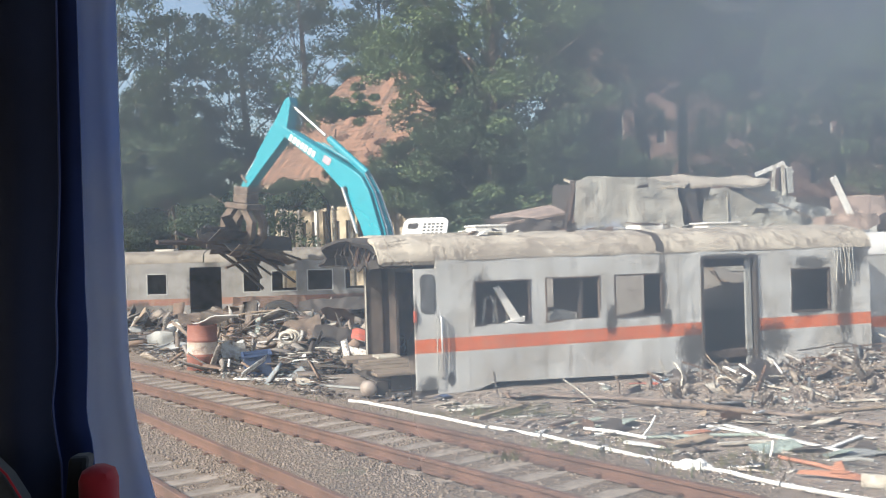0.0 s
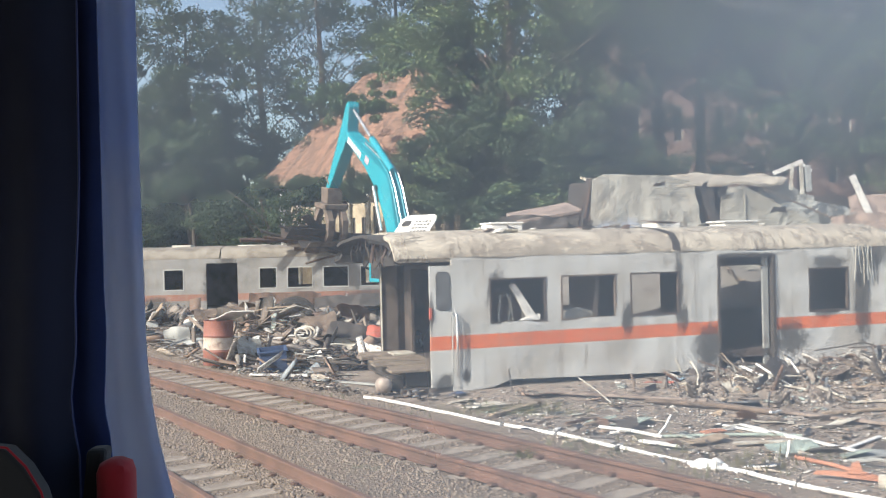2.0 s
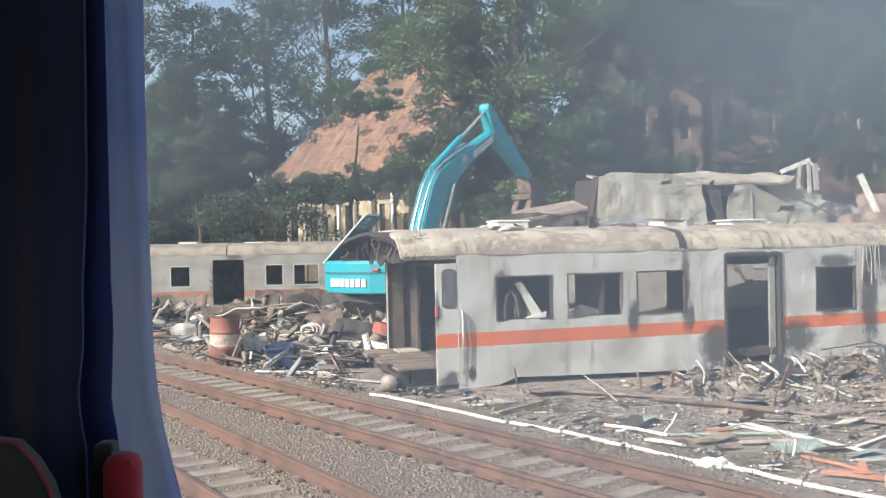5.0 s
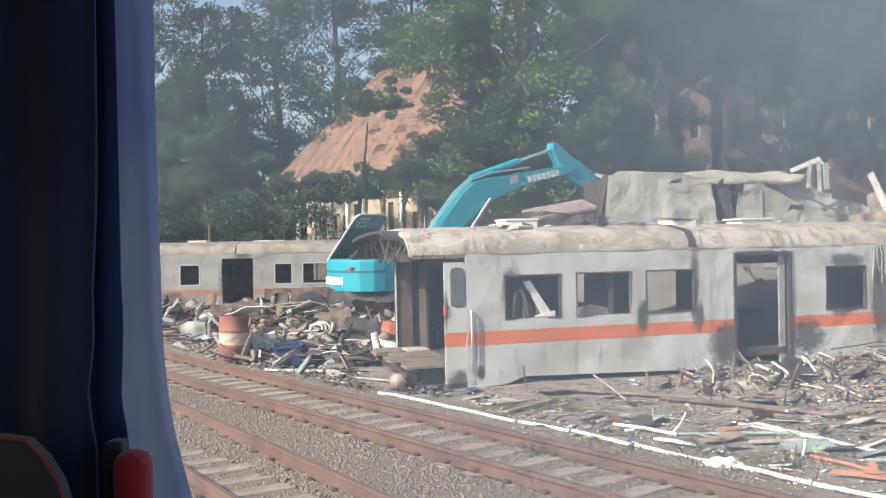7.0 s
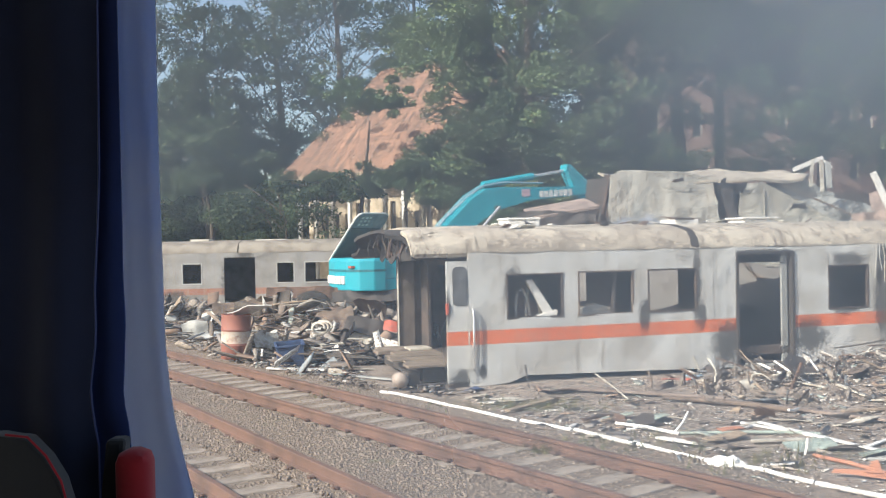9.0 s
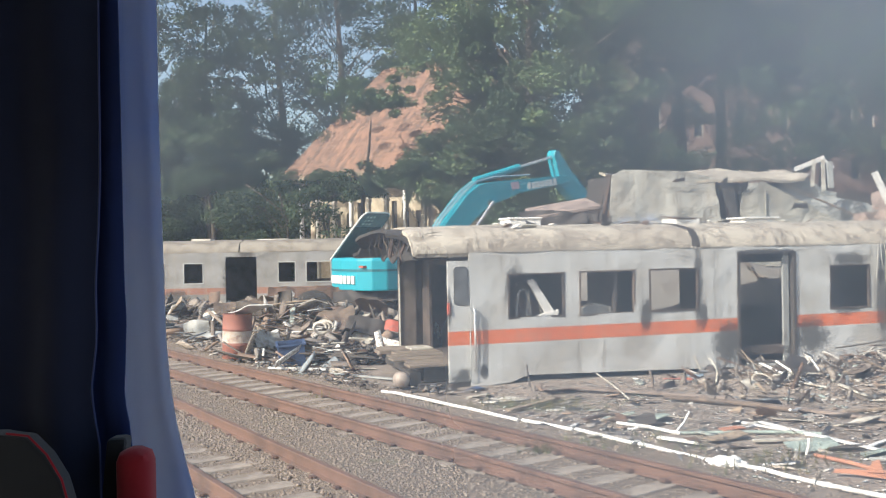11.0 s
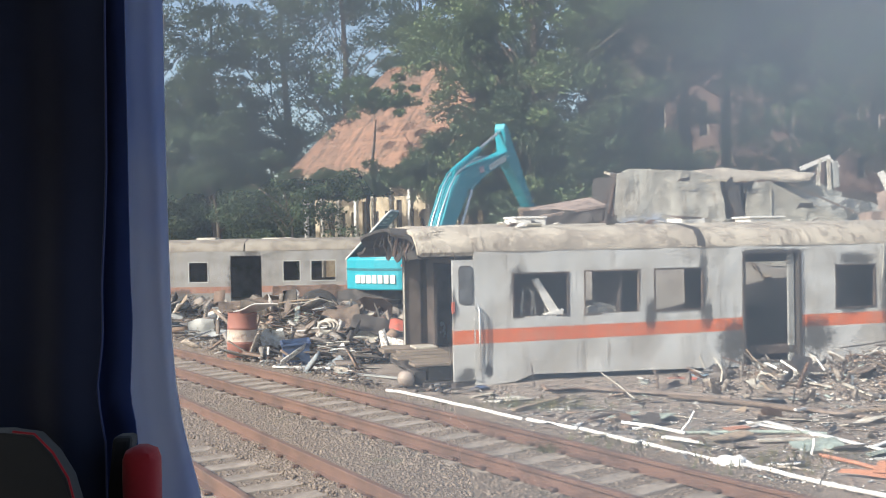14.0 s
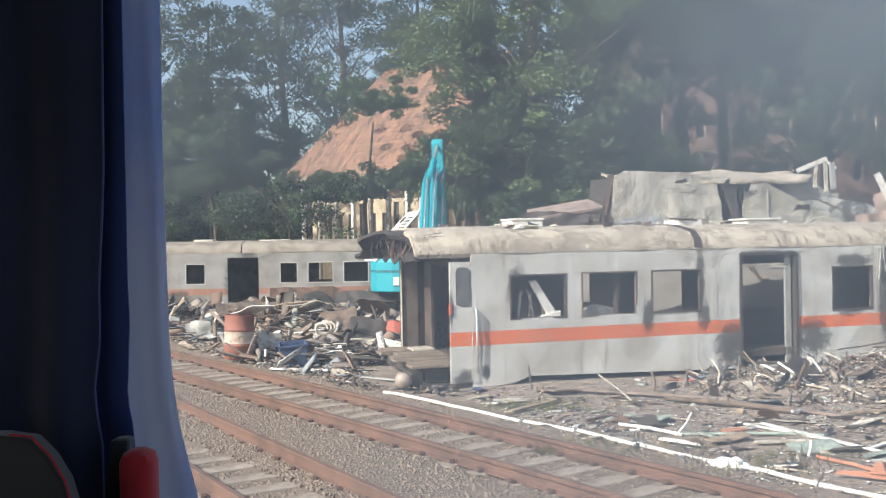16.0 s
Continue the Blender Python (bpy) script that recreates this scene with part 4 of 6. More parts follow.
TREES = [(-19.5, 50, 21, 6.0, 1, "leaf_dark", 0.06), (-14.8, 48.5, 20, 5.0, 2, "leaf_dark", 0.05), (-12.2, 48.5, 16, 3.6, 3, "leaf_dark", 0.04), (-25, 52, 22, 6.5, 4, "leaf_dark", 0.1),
         (3.6, 38, 19, 4.6, 5, "leaf_sunlit", 0.12), (6.6, 41, 18, 4.2, 6, "leaf_dark", 0.06), (3.1, 39, 11.5, 2.7, 7, "leaf_dark", 0.05), (12.2, 46, 20, 5.0, 8, "leaf_mid", 0.62),
         (17.9, 45, 18, 4.8, 9, "leaf_mid", 0.34), (22.5, 44, 18, 5.5, 10, "leaf_sunlit", 0.38), (-5.6, 52, 20, 5.5, 11, "leaf_dark", 0.45), (-1.0, 54, 20, 4.6, 12, "leaf_dark", 0.52),
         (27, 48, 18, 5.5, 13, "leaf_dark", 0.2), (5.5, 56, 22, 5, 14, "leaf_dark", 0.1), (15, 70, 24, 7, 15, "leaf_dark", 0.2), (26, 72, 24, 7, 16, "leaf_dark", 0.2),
         (5.5, 36.5, 7.0, 2.6, 19, "leaf_dark", 0.03), (7.6, 37.5, 6.0, 2.4, 20, "leaf_dark", 0.03), (1.3, 39.6, 13.0, 2.5, 23, "leaf_sunlit", 0.68), (-15.5, 49, 9, 3.2, 21, "leaf_dark", 0.03), (-12.2, 50, 10, 3.0, 22, "leaf_dark", 0.04), (-9.6, 57, 21, 5.0, 25, "leaf_dark", 0.25), (-11.6, 46.5, 11, 2.4, 26, "leaf_dark", 0.05), (-14.0, 47.5, 8.5, 3.0, 27, "leaf_dark", 0.03), (-9.4, 50.5, 9.5, 2.6, 28, "leaf_dark", 0.03),
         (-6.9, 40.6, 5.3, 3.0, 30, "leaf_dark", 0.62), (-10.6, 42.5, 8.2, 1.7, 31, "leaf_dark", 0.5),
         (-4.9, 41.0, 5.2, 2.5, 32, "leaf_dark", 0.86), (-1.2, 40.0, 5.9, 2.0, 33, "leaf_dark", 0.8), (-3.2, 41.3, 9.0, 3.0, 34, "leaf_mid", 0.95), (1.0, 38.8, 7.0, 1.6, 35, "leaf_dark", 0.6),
         (14.8, 49, 19, 5.0, 36, "leaf_mid", 0.68), (20.2, 49, 20, 5.2, 37, "leaf_sunlit", 0.42), (25.5, 46, 18, 5.0, 38, "leaf_sunlit", 0.35), (9.2, 47, 18, 4.2, 39, "leaf_dark", 0.3)]
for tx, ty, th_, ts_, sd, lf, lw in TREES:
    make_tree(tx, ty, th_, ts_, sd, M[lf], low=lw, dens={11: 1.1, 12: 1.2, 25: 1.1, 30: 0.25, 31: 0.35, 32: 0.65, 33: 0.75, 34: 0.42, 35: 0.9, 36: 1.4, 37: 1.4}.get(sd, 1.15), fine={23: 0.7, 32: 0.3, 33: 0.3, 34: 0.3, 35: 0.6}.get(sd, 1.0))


# ---- buildings behind the trees ----
def tile_mat():
    n = Nodes("old_orange_roof_tiles")
    col = n.mix(n.ramp(n.noise(0.5, 6, 0.7), 0.35, 0.7), (0.29, 0.16, 0.107), (0.19, 0.11, 0.078))
    col = n.mix(n.math("MULTIPLY", n.ramp(n.noise(2.2, 6, 0.75), 0.55, 0.7), 0.6), col, (0.17, 0.1, 0.07))
    col = n.mix(n.math("MULTIPLY", n.ramp(n.noise(1.2, 6, 0.75, stretch=(2.2, 0.35, 0.35)), 0.46, 0.62), 0.85), col, (0.08, 0.06, 0.047))
    col = n.mix(n.math("MULTIPLY", n.ramp(n.noise(3.4, 6, 0.8), 0.52, 0.6), 0.8), col, (0.06, 0.055, 0.042))
    col = n.mix(n.math("MULTIPLY", n.rand(), 0.12), col, (0.6, 0.34, 0.22))
    n.bump(n.noise(9, 3), 0.5, 0.05)
    return n.done(col, 0.9)


def make_tiled_house():
    house = thing("house", pose(-3.45, 45.2, GROUND, 0, 0, -36), "old cream house with a big orange tiled hip roof", "house")
    cream = worn("sunlit_cream_plaster", (0.66, 0.57, 0.42), (0.4, 0.33, 0.23), 1.4, 0.35, 0.62, rough=0.9)
    tiles = tile_mat()
    W0, W1, D, EAVE, RIDGE = -3.9, 6.4, 9.0, 5.6, 11.6
    holes = [(W0 + 0.3 + 0.72 * k, W0 + 0.62 + 0.72 * k, 1.6, 3.75 + 0.5 * (k % 3 == 1)) for k in range(15)]
    part("wall", wall_bm(W0, W1, lambda u: 0.0, 5.3, holes, 0.25, 0.8, 0.0), cream, house, "cream plaster wall with tall openings")
    part("back_wall", boxes((W0, W1, D - 0.2, D, 0, 5.3), (W0, W0 + 0.2, 0.25, D - 0.2, 0, 5.3), (W1 - 0.2, W1, 0.25, D - 0.2, 0, 5.3)), cream, house)
    for k in range(11):
        x = W0 + 0.2 + 1.1 * k
        part("post", boxes((x, x + 0.17, -1.0, -0.83, 0, 5.2), (x - 0.03, x + 0.2, -1.03, -0.8, 4.2, 4.34), bevel=0.015), M["cream"] if k % 3 else M["white_paint"], house, "pale verandah post")
    # dark boards added in the openings; their colour stands for the shade within
    for a, b, c, d in holes:
        part("shutter", boxes((a + 0.02, b - 0.02, 0.12, 0.16, c, d)), M["dark_steel"], house, "dark board filling the opening")
    # roof faces: front slope and left hip, of rows of tiles on a deck
    e0, e1, yf, yb = W0 - 0.9, W1 + 0.9, -1.3, D + 1.0
    ym = (yf + yb) / 2
    rx0, rx1 = e0 + 2.4, e1 - 2.0
    P = [(e0, yf, EAVE), (e1, yf, EAVE), (rx1, ym, RIDGE), (rx0, ym, RIDGE), (e0, yb, EAVE), (e1, yb, EAVE)]
    bm = bmesh.new()
    vs = [bm.verts.new(p) for p in P]
    for f in ((0, 1, 2, 3), (4, 0, 3), (5, 4, 3, 2), (1, 5, 2)):
        bm.faces.new([vs[i] for i in f])
    bm.faces.new([vs[i] for i in (0, 4, 5, 1)])
    roof = part("roof", bm, tiles, house, "orange clay tile roof")
    n = 26
    for k in range(n):
        s0, s1 = k / n, (k + 1) / n
        q = lambda s, i, j: Vector(P[i]).lerp(Vector(P[j]), s)
        for i0, j0, i1, j1, nm in ((0, 3, 1, 2, "front"), (4, 3, 0, 3, "side")):
            a, b, c, d = q(s0, i0, j0), q(s0, i1, j1), q(s1, i1, j1), q(s1, i0, j0)
            nrm = (b - a).cross(d - a).normalized()
            bm = bmesh.new()
            lo = [bm.verts.new(p + nrm * h) for p, h in ((a, 0.032), (b, 0.032), (c, 0.02), (d, 0.02))]
            hi = [bm.verts.new(p + nrm * 0.005) for p in (a, b, c, d)]
            bm.faces.new(lo)
            for m in range(4):
                bm.faces.new((lo[m], lo[(m + 1) % 4], hi[(m + 1) % 4], hi[m]))
            part("tile_course", bm, tiles, roof)
    part("fascia", boxes((e0, e1, yf - 0.03, yf, EAVE - 0.2, EAVE + 0.02)), M["wood"], roof)


make_tiled_house()


def make_brick_building():
    b = thing("building", pose(11.5, 62.0, GROUND), "large old orange-red plastered building with tall windows", "building")
    brick = worn("faded_red_plaster", (0.25, 0.165, 0.135), (0.18, 0.12, 0.1), 0.6, rough=0.9)
    holes = [(1.28 + 1.43 * k, 1.94 + 1.43 * k, 8.9, 11.2) for k in range(13)] + [(0.05 + 2.0 * k + 2, 0.7 + 2.0 * k + 2, 5.9, 7.3) for k in range(10)] + [(1.4 + 2.1 * k, 2.3 + 2.1 * k, 1.2, 3.6) for k in range(10)]
    part("wall", wall_bm(0, 24, lambda u: 0.0, 16.5, holes, 0.4, 1.2, 0.0), brick, b, "faded orange-red wall")
    part("side_wall", boxes((0, 0.4, 0.4, 12, 0, 16.5), (23.6, 24, 0.4, 12, 0, 16.5), (0.4, 23.6, 11.6, 12, 0, 16.5)), brick, b)
    for a, c, d, e in holes:
        w = part("window", frame_bm(a, c, d, e, 0.12, 0.08, 0.08), M["cream"], b)
        part("pane", boxes((a + 0.05, c - 0.05, 0.18, 0.2, d + 0.05, e - 0.05)), M["black"], w, "dark window pane")
    part("roof", prism([(-0.8, 16.4), (12.8, 16.4), (6, 20.0)], -0.8, 24.8, "x"), worn("weathered_brown_tiles", (0.14, 0.12, 0.11), (0.09, 0.085, 0.08), 0.8, rough=0.9), b, "weathered brown tiled roof")


make_brick_building()


# ---- inside the passenger coach at the camera ----
def make_cabin():
    # the window plane runs along the train; n points outwards
    a = 32.9
    frame_m = pose(0, 0, 0, 0, 0, a)      # local x: outwards to the right, local y: ahead along the train
    lining = worn("grey_cabin_lining", (0.4, 0.41, 0.42), (0.3, 0.3, 0.31), 2, rough=0.6, bump=0.05)
    X = 0.42
    y0, y1, z0, z1 = -1.6, 2.5, 1.5, 2.75
    w = part("wall_window_side", boxes((X, X + 0.08, -5, y0, 1.0, 3.3), (X, X + 0.08, y1, 3.5, 1.0, 3.3), (X, X + 0.08, y0, y1, 1.0, z0), (X, X + 0.08, y0, y1, z1, 3.3)), lining)
    w.matrix_basis = frame_m
    tagged(w, "grey plastic side wall of the passenger coach", "wall", kind="structure")
    # unseen shell round the camera; openings in the aisle wall are added for daylight
    for nm, bm, lb in (("wall_aisle_side", boxes((-2.3, -2.2, -5, 3.5, 1.0, 1.75), (-2.3, -2.2, -5, 3.5, 2.45, 3.3), (-2.3, -2.2, -5, -1.2, 1.75, 2.45), (-2.3, -2.2, 0.2, 1.4, 1.75, 2.45), (-2.3, -2.2, 2.8, 3.5, 1.75, 2.45)), "grey far wall of the passenger coach"), ("wall_front", boxes((-2.2, X, 3.4, 3.5, 1.0, 3.3)), "grey end wall of the passenger coach"),
                       ("wall_rear", boxes((-2.2, X, -5, -4.9, 1.0, 3.3)), "grey end wall of the passenger coach"), ("floor", boxes((-2.3, X + 0.08, -5, 3.5, 0.9, 1.0)), "grey floor of the passenger coach"),
                       ("ceiling", boxes((-2.3, X + 0.08, -5, 3.5, 3.3, 3.4)), "pale ceiling of the passenger coach")):
        o = part(nm, bm, lining)
        o.matrix_basis = frame_m
        tagged(o, lb, nm.split("_")[0], kind="structure")
    n = Nodes("dusty_hazy_window_glass")
    px, py, pz = n.sep()
    dust_haze = n.math("MULTIPLY", n.ramp(n.noise(1.6, 4, 0.6), 0.2, 0.85), 0.12)
    # besides dust, haze is put in: denser at upper left and to the right
    dust_haze = n.math("ADD", dust_haze, n.math("MULTIPLY", n.math("MULTIPLY", n.ramp(pz, 2.07, 2.24), n.ramp(py, 0.55, 1.1)), 0.175))
    dust_haze = n.math("ADD", dust_haze, n.math("MULTIPLY", n.math("SUBTRACT", 1.0, n.ramp(py, 0.5, 1.25)), 0.135))
    dust_haze = n.math("ADD", n.math("ADD", dust_haze, 0.11), n.math("MULTIPLY", n.ramp(n.noise(60, 3, 0.7), 0.6, 0.75), 0.015))
    # upper-right veil: haze and reflection on the glass, put into its density
    haze_film = n.math("MULTIPLY", n.math("SUBTRACT", 1.0, n.ramp(py, 0.2, 0.62)), n.ramp(pz, 2.06, 2.24))
    dust_haze = n.math("ADD", dust_haze, n.math("MULTIPLY", haze_film, n.math("ADD", 0.37, n.math("MULTIPLY", n.noise(7, 4, 0.6), 0.36))))
    tp = n.t.nodes.new("ShaderNodeBsdfTransparent")
    df = n.t.nodes.new("ShaderNodeBsdfTranslucent")
    df.inputs[0].default_value = (0.78, 0.82, 0.85, 1)
    mx = n.t.nodes.new("ShaderNodeMixShader")
    n.put(mx.inputs[0], dust_haze)
    n.t.links.new(tp.outputs[0], mx.inputs[1])
    n.t.links.new(df.outputs[0], mx.inputs[2])
    n.t.links.new(mx.outputs[0], n.t.nodes["Material Output"].inputs[0])
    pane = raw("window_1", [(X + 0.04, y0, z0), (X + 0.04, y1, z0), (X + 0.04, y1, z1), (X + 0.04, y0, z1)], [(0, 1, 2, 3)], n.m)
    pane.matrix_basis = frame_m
    pane.visible_shadow = False
    tagged(pane, "dusty glass pane of the passenger coach window with painted haze", "window", kind="structure")


make_cabin()


def cloth(edge, left, y, z0, z1, wave, folds, seed):
    """A hanging cloth in folds from x = left to a free edge given as (height, x) pairs, thickened."""
    bm = bmesh.new()
    rows = []
    nz, nx = 60, 40
    hs, xs = zip(*sorted(edge))
    for j in range(nz + 1):
        z = z1 + (z0 - z1) * j / nz
        right = float(np.interp(z, hs, xs))
        row = []
        for i in range(nx + 1):
            k = i / nx
            d = wave * math.sin(k * folds + seed + 0.5 * z) + 0.5 * wave * noise.noise((k * 5 + seed, z * 2.5, seed))
            row.append(bm.verts.new((left + (right - left) * k, y + d, z)))
        rows.append(row)
    for a, b in zip(rows, rows[1:]):
        for i in range(nx):
            bm.faces.new((a[i], a[i + 1], b[i + 1], b[i]))
    r = bmesh.ops.extrude_face_region(bm, geom=list(bm.faces))
    for v in r["geom"]:
        if isinstance(v, bmesh.types.BMVert):
            v.co.y += 0.003
    return bm


def cloth_mat(name, c1, c2, trans):
    n = Nodes(name)
    col = n.mix(n.ramp(n.noise(3, 4), 0.35, 0.7), c1, c2)
    weave = n.noise(900, 2)
    n.bump(weave, 0.3, 0.001)
    n.done(col, 0.9)
    n.b.inputs["Sheen Weight"].default_value = 0.2
    tr = n.t.nodes.new("ShaderNodeBsdfTranslucent")
    n.put(tr.inputs[0], col)
    mx = n.t.nodes.new("ShaderNodeMixShader")
    mx.inputs[0].default_value = trans
    n.t.links.new(n.b.outputs[0], mx.inputs[1])
    n.t.links.new(tr.outputs[0], mx.inputs[2])
    n.t.links.new(mx.outputs[0], n.t.nodes["Material Output"].inputs[0])
    return n.m


NAVY_EDGE = [(2.75, -0.409), (2.418, -0.4075), (2.127, -0.4069), (2.054, -0.4069), (2.01, -0.4049), (1.944, -0.4077), (1.907, -0.4099), (1.878, -0.4039), (1.841, -0.4003), (1.5, -0.399)]
DARK_EDGE = [(2.75, -0.424), (2.198, -0.4294), (2.127, -0.433), (2.055, -0.4381), (1.984, -0.4381), (1.92, -0.4466), (1.884, -0.443), (1.852, -0.4373), (1.5, -0.436)]
LINING_EDGE = [(2.75, -0.377), (2.28, -0.3767), (2.127, -0.3751), (1.974, -0.3736), (1.912, -0.3695), (1.858, -0.3621), (1.804, -0.3501), (1.756, -0.338), (1.55, -0.325)]


def make_curtain():
    cur = thing("curtain", pose(0, 0, 0), "dark blue curtain with a pale lining, drawn to the window's side", "curtain")
    blue = cloth_mat("navy_curtain_cloth", (0.02, 0.046, 0.19), (0.014, 0.031, 0.13), 0.06)
    # darker copy of the navy cloth: the shade at the far side is its colour
    black = cloth_mat("shaded_navy_cloth", (0.015, 0.023, 0.06), (0.011, 0.016, 0.042), 0.02)
    pale = cloth_mat("pale_curtain_lining", (0.72, 0.75, 0.85), (0.52, 0.6, 0.82), 0.7)
    part("cloth", cloth(NAVY_EDGE, -0.68, 1.2, 1.5, 2.75, 0.006, 22, 1.0), blue, cur, "dark navy cloth with soft folds", True)
    part("cloth", cloth(DARK_EDGE, -0.69, 1.17, 1.5, 2.75, 0.007, 17, 2.3), black, cur, "overlapping navy cloth, its shade coloured almost black", True)
    # hem tube in a lighter blue: light catching the edge, put into its colour
    bm = bmesh.new()
    hs, xs = zip(*sorted(DARK_EDGE))
    tube(bm, [(float(np.interp(z, hs, xs)) + 0.001, 1.17 + 0.007 * math.sin(19.3 + 0.5 * z) + 0.002, z) for z in (2.75 - 1.2 * k / 48 for k in range(49))], 0.0011, 6)
    part("hem", bm, cloth_mat("blue_hem_lit", (0.1, 0.13, 0.34), (0.07, 0.09, 0.26), 0.1), cur, "hem in lighter blue for its lit edge", True)
    part("lining", cloth(LINING_EDGE, -0.47, 1.26, 1.55, 2.75, 0.008, 11, 4.0), pale, cur, "pale blue-grey lining", True)


make_curtain()


def make_seat():
    seat = thing("seat", pose(0, 0, 1.0), "dark grey train seat with red piping and a red side wing", "seat")
    dark = cloth_mat("dark_grey_seat_cloth", (0.03, 0.034, 0.04), (0.02, 0.022, 0.026), 0.0)
    red = cloth_mat("red_seat_cloth", (0.42, 0.012, 0.025), (0.27, 0.008, 0.016), 0.0)
    back = [(x + 0.01, z) for x, z in [(-1.1, 0.1), (-1.1, 0.86), (-1.06, 0.895), (-0.5, 0.897), (-0.468, 0.893), (-0.448, 0.872), (-0.432, 0.845), (-0.418, 0.79), (-0.41, 0.7), (-0.41, 0.1)]]
    part("backrest", prism(back, 1.02, 1.05, "y", 0.004), dark, seat, "dark grey woven backrest")
    bm = bmesh.new()
    tube(bm, [(x + 0.01, 1.02, z) for x, z in ((-0.49, 0.898), (-0.466, 0.895), (-0.446, 0.874), (-0.43, 0.846), (-0.416, 0.79), (-0.408, 0.7), (-0.408, 0.2))], 0.0014, 8)
    part("piping", bm, red, seat, "red piping", True)
    part("side_wing", boxes((-0.394, -0.352, 1.1, 1.15, 0.3, 0.858), bevel=0.016), red, seat, "padded red side wing", True)
    part("wing_edge", prism([(-0.42, 0.3), (-0.42, 0.8), (-0.415, 0.865), (-0.39, 0.866), (-0.4, 0.8), (-0.402, 0.3)], 1.14, 1.17, "y", 0.006), dark, seat)
    part("cushion", boxes((-1.1, -0.4, 1.1, 1.6, 0.35, 0.48), bevel=0.03), dark, seat)
    part("pedestal", boxes((-0.95, -0.55, 1.1, 1.5, 0.0, 0.35), bevel=0.01), dark, seat)


make_seat()


# ---- the crushed coach behind ----
HEAP_TOP = 0.35


def make_heap():
    xs, ys = np.arange(1.5, 15, 0.3), np.arange(18.5, 28, 0.3)
    v = []
    for y in ys:
        for x in xs:
            e = min(x - 1.5, 14.7 - x, y - 18.5, 27.7 - y)
            v.append((x, y, GROUND - 0.1 + min(1.0, e / 1.6) * (1.75 + 0.35 * noise.noise((x * 0.7, y * 0.7, 3)) + 0.15 * noise.noise((x * 3, y * 3, 3)))))
    nx = len(xs)
    i = np.arange(nx - 1)[None] + nx * np.arange(len(ys) - 1)[:, None]
    o = raw("rubble_heap", v, np.stack([i, i + 1, i + 1 + nx, i + nx], axis=-1).reshape(-1, 4), worn("rubble_earth", (0.21, 0.195, 0.175), (0.15, 0.135, 0.12), 2, rough=0.95, grain=20, bump=0.8))
    tagged(o, "heap of earth and rubble behind the burnt coach", "rubble", kind="stuff")


make_heap()


def make_crushed_coach():
    c = thing("railway_coach", pose(3.88, 21.0, 0, 0, 0, 3), "crushed grey coach body with torn walls piled on the scrap heap", "railway coach", "scrapped coaches")
    sheet = worn("dented_grey_coach_sheet", (0.4, 0.4, 0.36), (0.26, 0.24, 0.2), 1.2, 0.35, 0.7, rough=0.65, metal=0.1)
    n = Nodes("graffiti_wall_sheet")
    x, y, z = n.sep()
    col = n.mix(n.ramp(n.noise(1.3, 6, 0.7), 0.35, 0.7), (0.41, 0.41, 0.37), (0.27, 0.25, 0.215))
    d = n.math("ADD", n.math("POWER", n.math("DIVIDE", n.math("SUBTRACT", x, 0.7), 0.9), 2), n.math("POWER", n.math("DIVIDE", n.math("SUBTRACT", z, 2.25), 0.45), 2))
    spray = n.math("MULTIPLY", n.math("SUBTRACT", 1.0, n.ramp(d, 0.3, 1.1)), n.ramp(n.noise(5, 3), 0.42, 0.5))
    col = n.mix(n.math("MULTIPLY", spray, 0.55), col, (0.32, 0.4, 0.55))
    col = n.mix(n.math("MULTIPLY", n.ramp(n.noise(3, 5, 0.7, stretch=(3, 1, 0.3)), 0.45, 0.7), 0.7), col, (0.2, 0.16, 0.12))
    col = n.mix(n.math("MULTIPLY", n.ramp(n.noise(9, 6, 0.75), 0.52, 0.66), 0.6), col, (0.16, 0.13, 0.1))
    n.bump(n.noise(9, 4), 0.6, 0.04)
    tagged_sheet = n.done(col, 0.65)
    part("side_panel", crumple([(-0.1, 1.4), (0.02, 3.5), (0.3, 3.66), (1.6, 3.6), (2.38, 3.46), (2.5, 2.75), (2.65, 1.4)], 0.05, 0.08, 3.0, 5), tagged_sheet, c, "dented grey wall sheet with faded blue spray paint")
    part("side_panel", crumple([(2.95, 1.4), (2.98, 2.6), (3.05, 3.28), (3.5, 3.34), (4.0, 3.1), (4.9, 2.62), (5.7, 2.2), (5.9, 1.4)], 0.05, 0.09, 6.0, 4), sheet, c, "buckled grey wall sheet")
    p = part("roof_sheet", crumple([(0.3, 0), (1.2, -0.1), (2.0, -0.28), (3.2, -0.34), (4.6, -0.1), (4.95, 0.4), (4.9, 1.7), (2.8, 1.8), (0.2, 1.7)], 0.06, 0.075, 8.0, 4), M["roof"], c, "bent cream roof sheet")
    p.matrix_basis = pose(0, 0.32, 3.44, -80, 0, 0)
    # dark sheets added behind the holes; the shade inside is their colour
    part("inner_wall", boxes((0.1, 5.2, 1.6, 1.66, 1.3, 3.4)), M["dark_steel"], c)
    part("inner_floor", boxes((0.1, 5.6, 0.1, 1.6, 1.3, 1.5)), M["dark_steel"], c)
    part("end_panel", crumple([(0, 1.4), (0.1, 3.5), (1.5, 3.55), (1.6, 1.4)], 0.04, 0.1, 4.0, 3), M["dark_steel"], c).matrix_basis = pose(0.02, 0.08, 0, 0, 0, 96)
